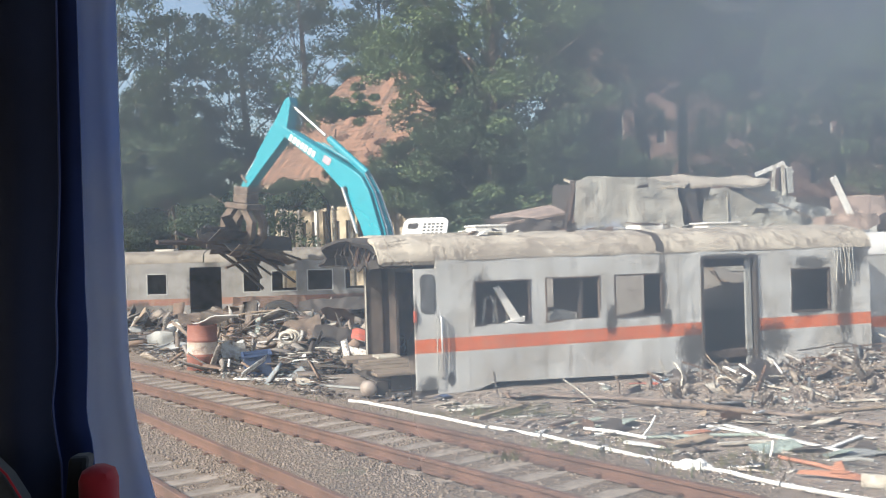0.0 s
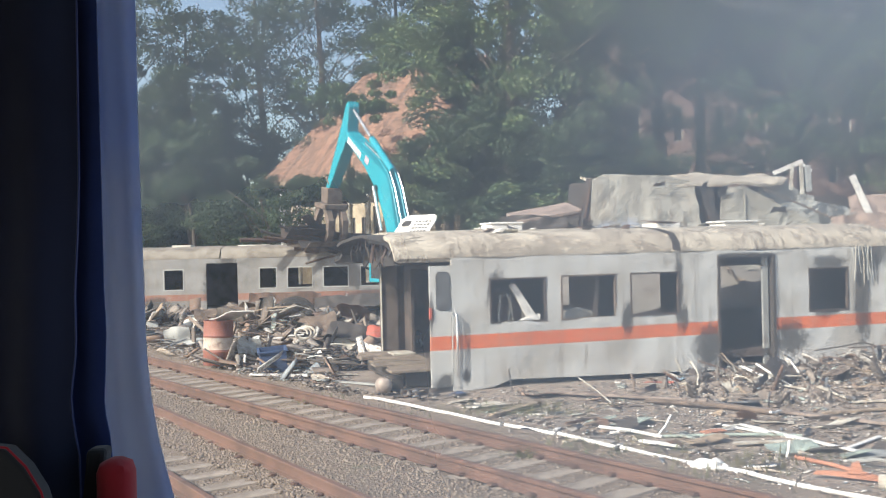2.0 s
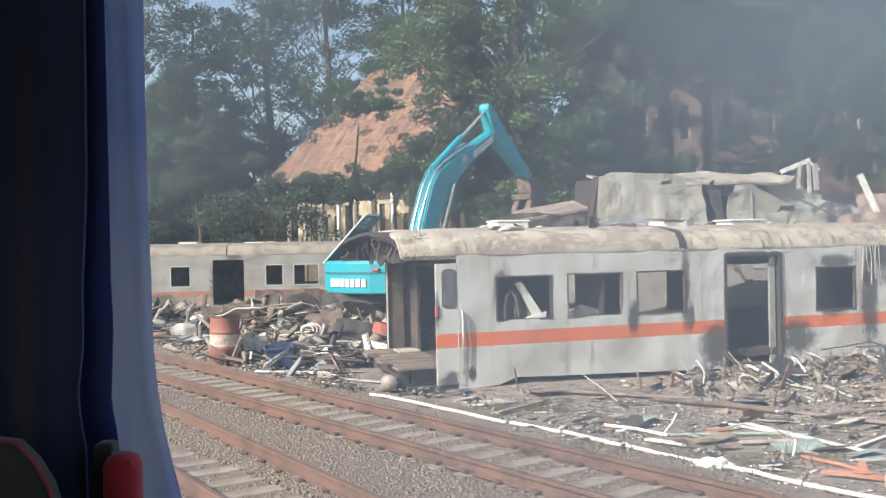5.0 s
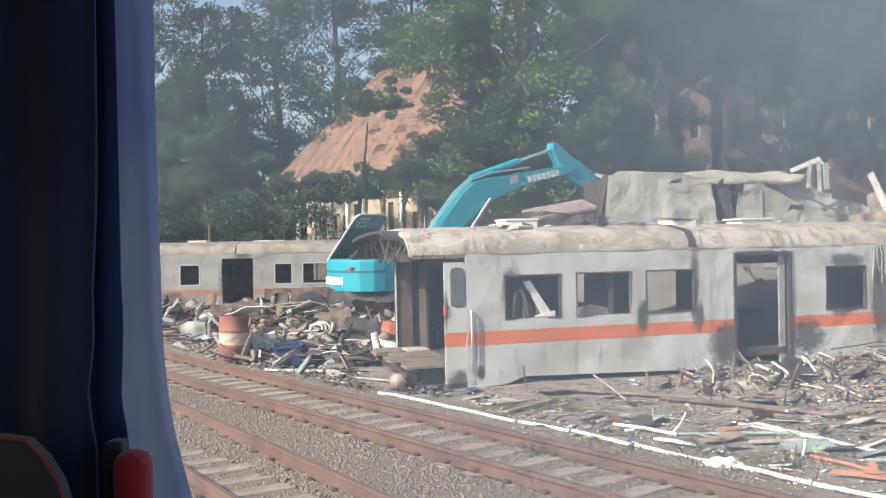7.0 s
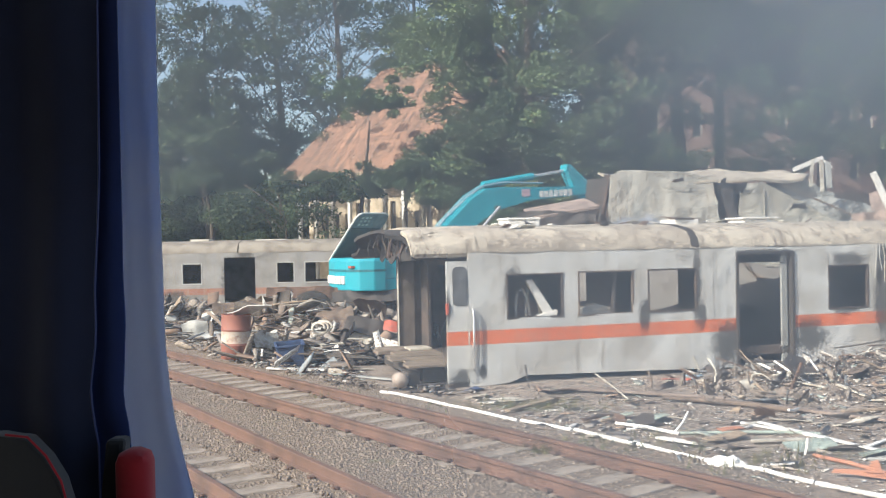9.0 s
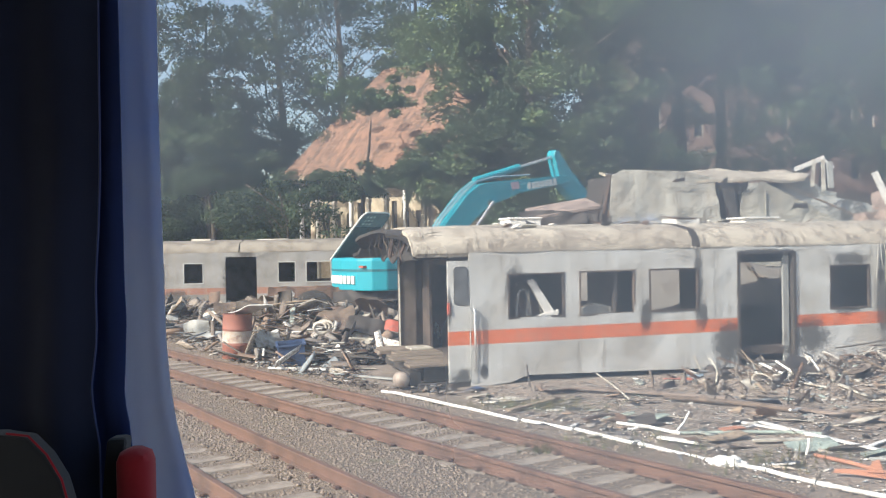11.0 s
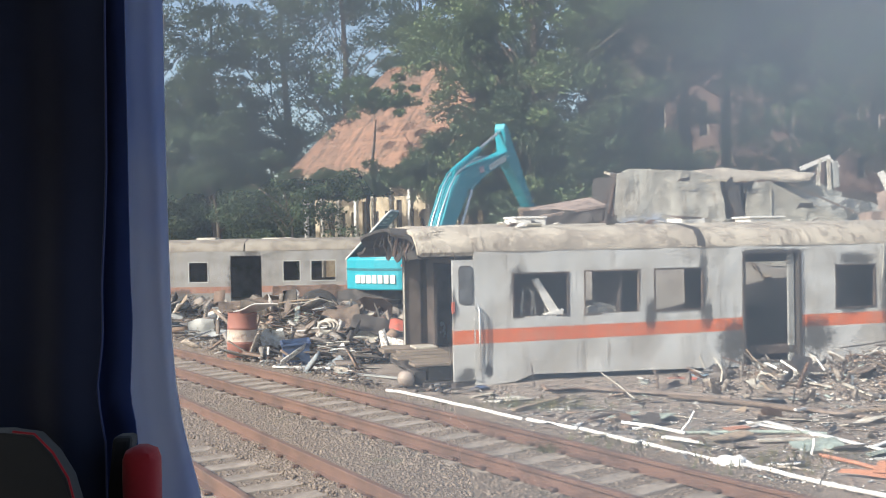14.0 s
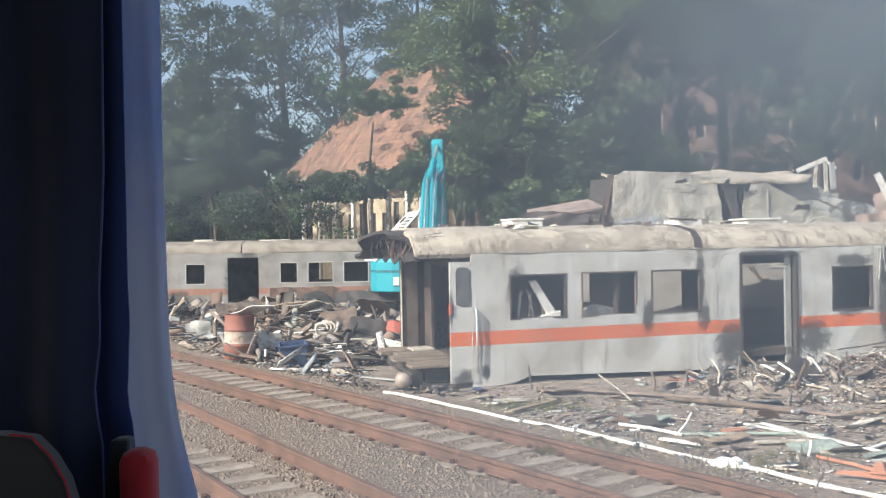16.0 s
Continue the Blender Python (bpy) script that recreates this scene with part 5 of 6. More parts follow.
    part("buckled_panel", crumple([(3.9, 1.4), (4.1, 3.3), (4.7, 3.45), (5.1, 3.2), (5.6, 2.9), (6.4, 2.75), (7.4, 2.5), (7.6, 1.4)], 0.04, 0.16, 24.0, 4), M["grey_sheet"], c, "buckled grey panel behind").location = (0, 0.45, 0)
    # dark pile behind, built as one crumpled sheet
    part("burnt_panel", crumple([(5.0, 1.4), (5.2, 3.0), (6.0, 3.1), (7.2, 2.9), (8.6, 2.95), (8.8, 1.4)], 0.04, 0.2, 28.0, 4), M["dark_steel"], c, "dark crumpled panel behind").location = (0, 0.9, 0)
    rng = random.Random(5)
    for k in range(9):
        bm = bmesh.new()
        a = rng.uniform(-0.3, 0.1)
        tube(bm, [(-0.08 + a, rng.uniform(-0.1, 0.6), 1.7), (-0.1 + a * 0.7, 0.1, 2.6), (0.0 + a * 0.3, rng.uniform(0, 0.4), 3.2 + rng.uniform(0, 0.4))], rng.uniform(0.015, 0.04), 6)
        part("torn_edge", bm, M["rust"] if k % 2 else M["dark_steel"], c)
    for k in range(8):
        bm = bmesh.new()
        u = 2.45 + 0.07 * k
        tube(bm, [(u, 0.15, 1.6), (u + rng.uniform(-0.1, 0.1), 0.2, 2.7), (u + rng.uniform(-0.15, 0.15), 0.3, 3.4)], 0.02, 6)
        part("frame_bar", bm, M["rust"], c)
    part("torn_strip", crumple([(2.5, 3.35), (2.75, 2.5), (2.95, 2.45), (2.85, 3.3)], 0.03, 0.2, 14.0, 3), M["dark_steel"], c)
    for u0, z0, u1, z1, w, m in ((4.15, 3.58, 4.85, 3.85, 0.1, "white_paint"), (4.75, 3.85, 5.05, 3.62, 0.06, "white_paint"), (4.8, 3.8, 4.82, 3.1, 0.09, "cream"), (4.95, 3.75, 4.98, 3.15, 0.13, "grey_sheet"), (4.6, 3.8, 4.55, 3.2, 0.06, "cream"),
                            (5.25, 3.4, 5.75, 2.3, 0.14, "white_paint"), (3.9, 3.25, 5.6, 2.5, 0.035, "dirt_brown"), (5.1, 3.0, 6.4, 2.75, 0.12, "dark_steel")):
        bm = bmesh.new()
        d = Vector((u1 - u0, 0, z1 - z0))
        box(bm, 0, d.length, -0.02, 0.02, -w / 2, w / 2, Matrix.Translation((u0, -0.15 - 0.02 * u0 - (1.4 if u0 == 5.25 else 0), z0)) @ pose(0, 0, 0, 0, -math.degrees(math.atan2(d.z, d.x)), 0), 0.006)
        part("broken_batten", bm, M[m], c)
    for u, z1 in ((3.55, 3.15),):
        part("panel_rib", boxes((u, u + 0.015, -0.05, 0.02, 1.6, z1), bevel=0.004), sheet, c)
    for u, z, w, h in ((1.5, 3.4, 0.3, 0.1), (2.55, 3.3, 0.25, 0.3), (3.0, 3.2, 0.2, 0.3), (1.5, 2.5, 0.25, 0.13), (4.3, 2.75, 0.5, 0.15)):
        t = part("torn_flap", crumple([(-w / 2, -h / 2), (w / 2, -h * 0.3), (w * 0.4, h / 2), (-w * 0.3, h * 0.4)], 0.015, 0.16, u * 7, 3), M["dirt_brown"] if u < 2 else M["dark_steel"], c)
        t.matrix_basis = pose(u, -0.12, z, 20, 0, 10)
    bm = bmesh.new()
    tube(bm, [(0.55 + 0.16 * math.cos(k * math.pi / 8), -0.12, 2.05 + 0.16 * math.sin(k * math.pi / 8)) for k in range(9)], 0.03, 6)
    part("handle_hoop", bm, M["dark_steel"], c)


make_crushed_coach()


# ---- loose things ----
def loose(name, bm, mat, m, label, category, group="", smooth=False):
    ob = part(name, bm, mat, None, "", smooth)
    ob.matrix_basis = m
    return tagged(ob, label, category, group)


def bar_between(name, p, q, r, mat, label, category, group="", sag=0.0, flat=False, lift=0.0):
    """A pipe, or a flat plank, lying from p to q on the ground."""
    p = Vector((p[0], p[1], ground_height(*p[:2]) + r + lift if len(p) < 3 else p[2]))
    q = Vector((q[0], q[1], ground_height(*q[:2]) + r + lift if len(q) < 3 else q[2]))
    d = q - p
    bm = bmesh.new()
    L = d.length
    if flat:
        box(bm, 0, L, -r * 1.05, r * 1.05, -r * 0.35, r * 0.35, None, r * 0.12)
    else:
        n = max(2, int(L / 0.4))
        tube(bm, [(L * k / n, 0.02 * math.sin(k * 1.7 + p.x), sag * math.sin(math.pi * k / n)) for k in range(n + 1)], r, 8)
    rot = d.to_track_quat("X", "Z").to_matrix().to_4x4()
    return loose(name, bm, mat, Matrix.Translation(p) @ rot, label, category, group, not flat)


def make_drum():
    d = thing("oil_drum", pose(-4.07, 18.38, -0.14, 0, 2, 20), "rusty red oil drum with faded white band in the scrap", "drum")
    prof = [(0.27, 0), (0.285, 0.015), (0.285, 0.27), (0.295, 0.29), (0.285, 0.31), (0.285, 0.58), (0.295, 0.6), (0.285, 0.62), (0.285, 0.87), (0.292, 0.89), (0.27, 0.89), (0.265, 0.87), (0.02, 0.865)]
    n = Nodes("drum_paint")
    x, y, z = n.sep()
    band = n.math("MULTIPLY", n.math("GREATER_THAN", z, 0.33), n.math("LESS_THAN", z, 0.56))
    col = n.mix(n.ramp(n.noise(4, 5, 0.7), 0.4, 0.7), (0.29, 0.115, 0.085), (0.21, 0.09, 0.07))
    col = n.mix(band, col, n.mix(n.ramp(n.noise(5, 5, 0.7), 0.4, 0.7), (0.5, 0.44, 0.37), (0.36, 0.26, 0.21)))
    col = n.mix(n.math("MULTIPLY", n.ramp(n.noise(9, 5, 0.7), 0.52, 0.7), 0.6), col, (0.14, 0.07, 0.05))
    n.bump(n.noise(30, 3), 0.3, 0.006)
    part("barrel", lathe(prof, 28), n.done(col, 0.7), d, "", True)
    lid = loose("crumpled_sheet", crumple([(-0.1, -0.2), (0.75, -0.12), (0.7, 0.2), (-0.05, 0.25)], 0.02, 0.14, 2.0, 3), M["white_paint"], pose(-4.07, 18.38, 0.79, -96, -6, 4), "crumpled white sheet lying on the oil drum", "sheet metal")


make_drum()


def make_crate():
    c = thing("crate", pose(-2.77, 17.13, -0.13, 4, -4, 12), "faded blue plastic bin in the scrap", "crate")
    w, h = 0.24, 0.4
    part("tub", boxes((-w, w, -w, -w + 0.02, 0, h), (-w, w, w - 0.02, w, 0, h), (-w, -w + 0.02, -w + 0.02, w - 0.02, 0, h), (w - 0.02, w, -w + 0.02, w - 0.02, 0, h), (-w, w, -w, w, 0, 0.02)), M["blue_plastic"], c)
    part("rim", frame_bm(-w - 0.03, w + 0.03, -w - 0.03, w + 0.03, 0, 0.04, 0.03), M["blue_plastic"], c, "paler rim").matrix_basis = pose(0, 0, h, 90, 0, 0)


make_crate()


def make_buffer():
    b = thing("air_tank", pose(-0.59, 14.09, 0.0, 0, 0, 20), "pale round air tank end under the coach", "tank")
    bm = lathe([(0.03, 0), (0.08, 0.01), (0.11, 0.04), (0.118, 0.08), (0.118, 0.2), (0.1, 0.24)], 20)
    bmesh.ops.rotate(bm, verts=bm.verts, cent=(0, 0, 0), matrix=Matrix.Rotation(radians(-90), 3, "X"))
    part("shell", bm, worn("dull_tank_paint", (0.4, 0.34, 0.29), (0.25, 0.2, 0.165), 5), b, "", True)
    part("bracket", boxes((-0.02, 0.02, 0.15, 0.2, -0.15, -0.1), (0.13, 0.32, 0.12, 0.5, -0.12, 0.1), bevel=0.01), M["dark_steel"], b)


make_buffer()

WHITE_LINE = [(-0.90, 13.81), (-0.60, 13.52), (0.08, 12.62), (0.93, 11.34), (0.95, 11.30), (1.50, 10.69), (1.51, 10.69), (2.06, 9.97), (2.08, 9.94), (2.65, 9.31), (3.01, 8.76), (3.31, 8.26), (3.32, 8.24), (3.91, 7.56)]
for a, b in zip(WHITE_LINE[1::2], WHITE_LINE[2::2]):
    if (Vector(a) - Vector(b)).length > 0.2:
        bar_between("pipe", a, b, 0.024, M["white_paint"], "chipped white pipe lying along the rail", "pipe", "white pipes")
for a, b in zip(WHITE_LINE[0::2], WHITE_LINE[1::2]):
    if (Vector(a) - Vector(b)).length > 0.2:
        bar_between("pipe", a, b, 0.024, M["white_paint"], "chipped white pipe lying along the rail", "pipe", "white pipes")

# long bars, pipes and planks lying in the yard: ends, half thickness, material, flat
for a, b, r, m, flat, lb in (
        ((2.03, 13.80), (3.89, 12.73), 0.05, "old_rail", True, "old rusty rail length lying on the dirt"),
        ((3.83, 12.56), (5.49, 10.60), 0.05, "old_rail", True, "old rusty rail length lying on the dirt"),
        ((3.09, 12.95), (4.48, 11.67), 0.035, "dirt_brown", False, "muddy steel pipe lying on the dirt"),
        ((3.51, 11.11), (4.27, 10.16), 0.03, "white_paint", True, "white plastic profile lying on the dirt"),
        ((3.76, 11.02), (4.51, 9.62), 0.03, "white_paint", True, "white plastic profile lying on the dirt"),
        ((3.31, 10.66), (3.73, 11.02), 0.025, "cream", True, "cream plastic profile lying on the dirt"),
        ((2.08, 11.17), (2.71, 10.59), 0.022, "white_paint", False, "thin white pipe lying on the dirt"),
        ((2.65, 10.62), (4.24, 10.40), 0.02, "green_glass", False, "thin greenish pipe lying on the dirt"),
        ((2.39, 10.34), (2.77, 10.00), 0.04, "white_paint", True, "broken white board lying on the dirt"),
        ((3.36, 10.06), (3.95, 10.10), 0.035, "cream", True, "broken cream board lying on the dirt"),
        ((3.79, 9.44), (4.16, 8.54), 0.022, "orange_plastic", False, "orange plastic pipe lying on the dirt"),
        ((-1.92, 15.93), (-0.79, 15.03), 0.04, "grey_sheet", True, "grey steel profile beside the track"),
        ((-3.09, 16.49), (-1.94, 16.28), 0.05, "white_paint", True, "broken white board beside the track"),
        ((5.56, 13.02), (5.70, 12.37), 0.03, "cream", True, "cream plastic profile lying on the dirt"),
        ((5.66, 12.20), (6.25, 12.06), 0.03, "cream", True, "cream plastic profile lying on the dirt"),
        ((5.02, 13.28), (5.37, 12.95), 0.03, "cream", True, "cream plastic profile lying on the dirt"),
        ((0.86, 12.17), (1.56, 13.06), 0.04, "wood", True, "weathered board lying on the dirt"),
        ((1.75, 11.44), (2.24, 11.84), 0.02, "rust", False, "thin rusty rod lying on the dirt"),
        ((4.98, 11.51), (6.05, 11.68), 0.04, "wood", True, "weathered board lying on the dirt"),
        ((4.46, 9.75), (5.10, 10.33), 0.025, "white_paint", True, "white plastic profile lying on the dirt")):
    bar_between("plank" if flat else "pipe", a, b, r, M[m], lb, "plank" if flat else "pipe", "scrap bars", 0.02, flat)

# bars that lean out of the scrap: foot, top
for a, b, r, m in (((*(3.07, 13.59), -0.1), (*(3.06, 13.69), 0.14), 0.022, "dirt_brown"), ((*(2.56, 12.69), -0.1), (*(2.28, 13.78), 0.1), 0.011, "cream"),
                   ((*(5.33, 13.45), -0.1), (*(4.76, 14.04), 0.2), 0.025, "white_paint"), ((*(5.37, 13.24), -0.1), (*(4.95, 13.75), 0.24), 0.02, "white_paint"),
                   ((*(4.91, 13.09), -0.12), (*(5.09, 13.07), 0.3), 0.025, "rust"), ((*(2.65, 10.59), -0.14), (*(2.87, 10.83), 0.06), 0.015, "white_paint"),
                   ((*(3.69, 9.45), -0.14), (*(3.73, 9.45), 0.02), 0.015, "white_paint"), ((*(4.16, 14.81), -0.1), (*(4.03, 14.83), 0.2), 0.02, "cream"),
                   ((*(1.32, 13.88), -0.1), (*(1.25, 14.00), 0.22), 0.015, "dark_steel")):
    bar_between("steel_bar", a, b, r, M[m], "bent bar sticking out of the scrap", "bar", "leaning bars")

# sheets that lie about: place, size, tilt, material
rng = random.Random(21)
for x, y, w, d, m, lb in (
        (1.76, 13.83, 0.55, 0.35, "rust", "red-brown rusty sheet lying on the dirt"), (2.50, 11.37, 0.5, 0.3, "green_glass", "dusty greenish plastic sheet on the dirt"),
        (3.90, 9.85, 0.5, 0.35, "green_glass", "dusty greenish plastic sheet on the dirt"), (4.42, 9.50, 0.3, 0.25, "green_glass", "dusty greenish plastic sheet on the dirt"),
        (4.21, 14.81, 0.6, 0.3, "light_blue", "pale blue sheet beside the coach"), (3.75, 14.62, 0.5, 0.3, "red_paint", "dull red sheet beside the coach"),
        (0.94, 13.22, 0.45, 0.25, "cream", "pale torn sheet beside the coach"), (0.50, 13.46, 0.35, 0.2, "cream", "pale torn sheet beside the coach"),
        (0.48, 13.97, 0.22, 0.2, "blue_plastic", "crumpled blue plastic beside the coach"), (3.12, 10.25, 0.5, 0.2, "wood", "brown board on the dirt"),
        (4.19, 9.70, 0.35, 0.2, "dark_steel", "black sheet on the dirt"), (2.19, 11.58, 0.4, 0.2, "green_glass", "dusty greenish plastic sheet on the dirt"),
        (4.86, 10.92, 0.6, 0.2, "cream", "pale torn sheet on the dirt"), (4.24, 11.22, 0.5, 0.2, "cream", "pale torn sheet on the dirt"),
        (3.30, 10.63, 0.3, 0.15, "orange_plastic", "faded orange strip on the dirt"), (4.64, 9.53, 0.5, 0.3, "grey_sheet", "grey sheet on the dirt"),
        (-1.47, 16.36, 0.6, 0.3, "cream", "pale torn sheet beside the track"), (-2.45, 17.65, 0.5, 0.3, "light_blue", "pale blue sheet in the scrap"), (-0.24, 14.05, 0.5, 0.25, "dark_steel", "burnt sheet beneath the coach")):
    s = crumple([(-w / 2, -d / 2), (w * 0.45, -d * 0.55), (w * 0.5, d * 0.4), (w * 0.1, d * 0.5), (-w * 0.5, d * 0.35)], 0.012, 0.09, x + y, 3)
    loose("torn_sheet", s, M[m], pose(x, y, ground_height(x, y) + 0.05, -90 + rng.uniform(-9, 9), rng.uniform(-6, 6), rng.uniform(-30, 30)), lb, "sheet", "torn sheets")


def make_sack():
    bm = bmesh.new()
    bmesh.ops.create_icosphere(bm, subdivisions=3, radius=1)
    for v in bm.verts:
        k = 1 + 0.35 * noise.noise(v.co * 2.1) + 0.15 * noise.noise(v.co * 6)
        v.co = Vector((v.co.x * 0.2 * k, v.co.y * 0.14 * k, max(-0.02, v.co.z * 0.1 * k)))
    loose("sack", bm, M["white_paint"], pose(2.76, 9.09, -0.15, 0, 0, -20), "crumpled white plastic sack beside the rail", "sack")


make_sack()


def make_orange_thing():
    c = thing("plastic_chair", pose(3.84, 8.54, -0.12, 0, 0, -25), "broken orange plastic chair shell lying on its side", "chair")
    part("shell", crumple([(-0.25, 0.0), (0.35, -0.03), (0.4, 0.02), (0.0, 0.04), (-0.22, 0.035)], 0.015, 0.05, 3.3, 3), M["orange_plastic"], c)
    part("rib", prism([(0.05, 0.03), (0.1, 0.13), (0.16, 0.15), (0.2, 0.03)], -0.02, 0.02, "y", 0.005), M["orange_plastic"], c)
    b = bmesh.new()
    tube(b, [(0.32, -0.2, 0.02), (0.75, -0.26, 0.03)], 0.07, 14)
    part("pipe_stub", b, M["cream"], c, "pale pipe stub", True)


make_orange_thing()


# ---- scrap heaps: many bent bars, boards and sheets, each its own thing ----
def scrap(seed, count, area, kinds, size, lift, group):
    """Scrap strewn over area (x0, x1, y0, y1)."""
    rng = random.Random(seed)
    names = {"bar": ("bent_bar", "bent rusty bar in the scrap", "bar"), "sheet": ("torn_sheet", "torn dented sheet in the scrap", "sheet"), "board": ("board", "broken board in the scrap", "board"), "box": ("casing", "dented steel casing in the scrap", "casing")}
    for k in range(count):
        x, y = rng.uniform(area[0], area[1]), rng.uniform(area[2], area[3])
        off = x * 0.8005 + (y - 10.45) * 0.599
        u = (x - 0.362) * 0.9555 + (y - 14.304) * 0.295
        v = -(x - 0.362) * 0.295 + (y - 14.304) * 0.9555
        if off < 1.75 or math.hypot(x + 2.6, y - 16.8) < 0.75 or math.hypot(x + 4.0, y - 18.0) < 0.8 or (-1.4 < u < 9.5 and -0.25 < v < 3.2):
            continue
        kind = rng.choice(kinds)
        s = size * rng.uniform(0.5, 1.3)
        z = ground_height(x, y) + rng.uniform(0, lift)
        m = M[rng.choice(["rust", "dark_steel", "grey_sheet", "dirt_brown", "cream", "dark_steel", "rust", "dirt_brown", "wood", "white_paint", "dark_steel"])]
        if kind == "bar":
            bm = bmesh.new()
            a = Vector((rng.gauss(0, 1), rng.gauss(0, 1), 0)).normalized() * s
            tube(bm, [-a, -a * 0.3 + Vector((0, 0, rng.uniform(0, 0.12) * s)), a * 0.4 + Vector((rng.gauss(0, 0.1), 0, rng.uniform(0, 0.3) * s)), a + Vector((0, 0, rng.uniform(-0.02, 0.35) * s))], rng.uniform(0.008, 0.019), 6)
            mt = pose(x, y, z + 0.02)
        elif kind == "sheet":
            bm = crumple([(-0.5 * s, -0.3 * s), (0.4 * s, -0.35 * s), (0.55 * s, 0.1 * s), (0.2 * s, 0.4 * s), (-0.45 * s, 0.25 * s)], 0.012, 0.22 * s, k + seed, 3)
            mt = pose(x, y, z + 0.12 * s, rng.uniform(-95, -35), rng.uniform(-25, 25), rng.uniform(0, 360))
        elif kind == "board":
            bm = boxes((-0.7 * s, 0.7 * s, -0.07 * s, 0.07 * s, -0.008, 0.008), bevel=0.003)
            mt = pose(x, y, z + 0.05, rng.uniform(-15, 15), rng.uniform(-14, 14), rng.uniform(0, 360))
        else:
            bm = boxes((-0.3 * s, 0.3 * s, -0.2 * s, 0.2 * s, -0.15 * s, 0.15 * s), bevel=0.03 * s)
            for vv in bm.verts:
                vv.co += Vector((noise.noise(vv.co * 5 + Vector((k, 0, 0))), noise.noise(vv.co * 5 + Vector((0, k, 0))), noise.noise(vv.co * 5 + Vector((0, 0, k))))) * 0.08 * s
            mt = pose(x, y, z + 0.12 * s, rng.uniform(-20, 20), rng.uniform(-20, 20), rng.uniform(0, 360))
        if kind == "box":
            m = M[rng.choice(["rust", "dark_steel", "dirt_brown"])]
        nm, lb, cat = names[kind]
        loose(nm, bm, m, mt, lb, cat, group)


scrap(31, 190, (-7.5, -1.2, 16.0, 22.5), ("bar", "sheet", "board", "bar", "bar", "sheet", "bar"), 0.36, 0.22, "scrap beyond the track")
scrap(32, 60, (-10, 1.0, 21.5, 28.5), ("bar", "sheet", "sheet", "board", "box"), 1.0, 0.4, "scrap round the excavator")
scrap(33, 60, (1.5, 9.5, 9.0, 14.6), ("bar", "board", "bar", "sheet"), 0.22, 0.06, "scrap on the dirt")
scrap(34, 26, (4.4, 8.5, 13.0, 14.9), ("bar", "bar", "sheet"), 0.45, 0.25, "scrap beside the coach")
scrap(35, 30, (5.5, 14.0, 19.6, 21.0), ("bar", "sheet", "board"), 1.0, 1.9, "scrap on the heap")

# larger pieces in the heap beyond the track
for x, y, z, rx, ry, rz, w, h, m, lb in (
        (-1.60, 20.00, 0.32, -50, 18, 10, 0.9, 0.4, "dark_steel", "big burnt sheet leaning in the scrap"), (-2.38, 21.00, 0.44, -60, -12, -8, 0.9, 0.4, "dirt_brown", "brown bent sheet leaning in the scrap"),
        (-1.03, 19.50, 0.36, -40, 10, 0, 0.35, 0.22, "red_paint", "red torn sheet in the scrap"), (-5.56, 21.00, 0.17, -20, 0, 10, 0.6, 0.55, "grey_sheet", "dented grey panel in the scrap"),
        (-3.66, 25.00, 0.82, -70, 5, 5, 2.0, 0.4, "rust", "long rusty panel in the scrap"), (-1.91, 25.00, 0.71, -80, 0, 0, 2.0, 0.45, "dark_steel", "long burnt panel in the scrap"),
        (-3.55, 19.00, 0.16, -65, 12, 40, 0.6, 0.4, "cream", "pale torn panel in the scrap"), (-4.84, 23.00, 0.53, -75, 4, 4, 1.6, 0.6, "dirt_brown", "brown panel in the scrap"),
        (2.44, 19.90, 2.48, -40, 6, 0, 1.5, 0.5, "dark_steel", "dark torn sheet on the heap"),
        (10.18, 20.50, 2.80, -60, 5, 0, 1.3, 0.5, "pinkish", "pinkish bent sheet on the heap"), (9.49, 19.60, 2.43, -30, 0, 0, 1.5, 0.35, "pinkish", "bleached sheet on the heap")):
    if m == "pinkish" and m not in M:
        M[m] = worn("sun_bleached_primer", (0.34, 0.26, 0.22), (0.2, 0.16, 0.14), 3, rough=0.8)
    s = crumple([(-w / 2, -h / 2), (w * 0.3, -h * 0.55), (w / 2, -h * 0.2), (w * 0.45, h / 2), (-w * 0.2, h * 0.45), (-w / 2, h * 0.3)], 0.02, 0.16, x * 3, 4)
    loose("torn_sheet", s, M[m], pose(x, y, z, rx + 90 - 60, ry, rz), lb, "sheet", "large torn sheets")


slab = boxes((-0.72, 0.72, -0.5, 0.5, -0.04, 0.04), (-0.7, 0.7, -0.46, -0.4, -0.14, -0.04), (-0.2, -0.1, -0.4, 0.5, -0.12, -0.04), bevel=0.012)
loose("roof_slab", slab, M["pinkish"], pose(2.69, 20.40, 2.78, 12, -9, 8), "bleached roof slab lying on the scrap heap", "roof panel")
for k in range(7):
    bm = crumple([(-0.5, -0.2), (0.45, -0.25), (0.5, 0.1), (0.1, 0.25), (-0.45, 0.2)], 0.02, 0.2, 40.0 + k, 3)
    loose("torn_sheet", bm, M["dark_steel"] if k % 3 else M["rust"], pose(2.35 + 0.22 * k, 20.2 + 0.1 * (k % 3), 2.2 + 0.06 * (k % 4), 40 * (k % 4), 20 * (k % 3) - 20, 25 * k), "burnt torn sheet under the slab", "sheet", "burnt sheets on the heap")


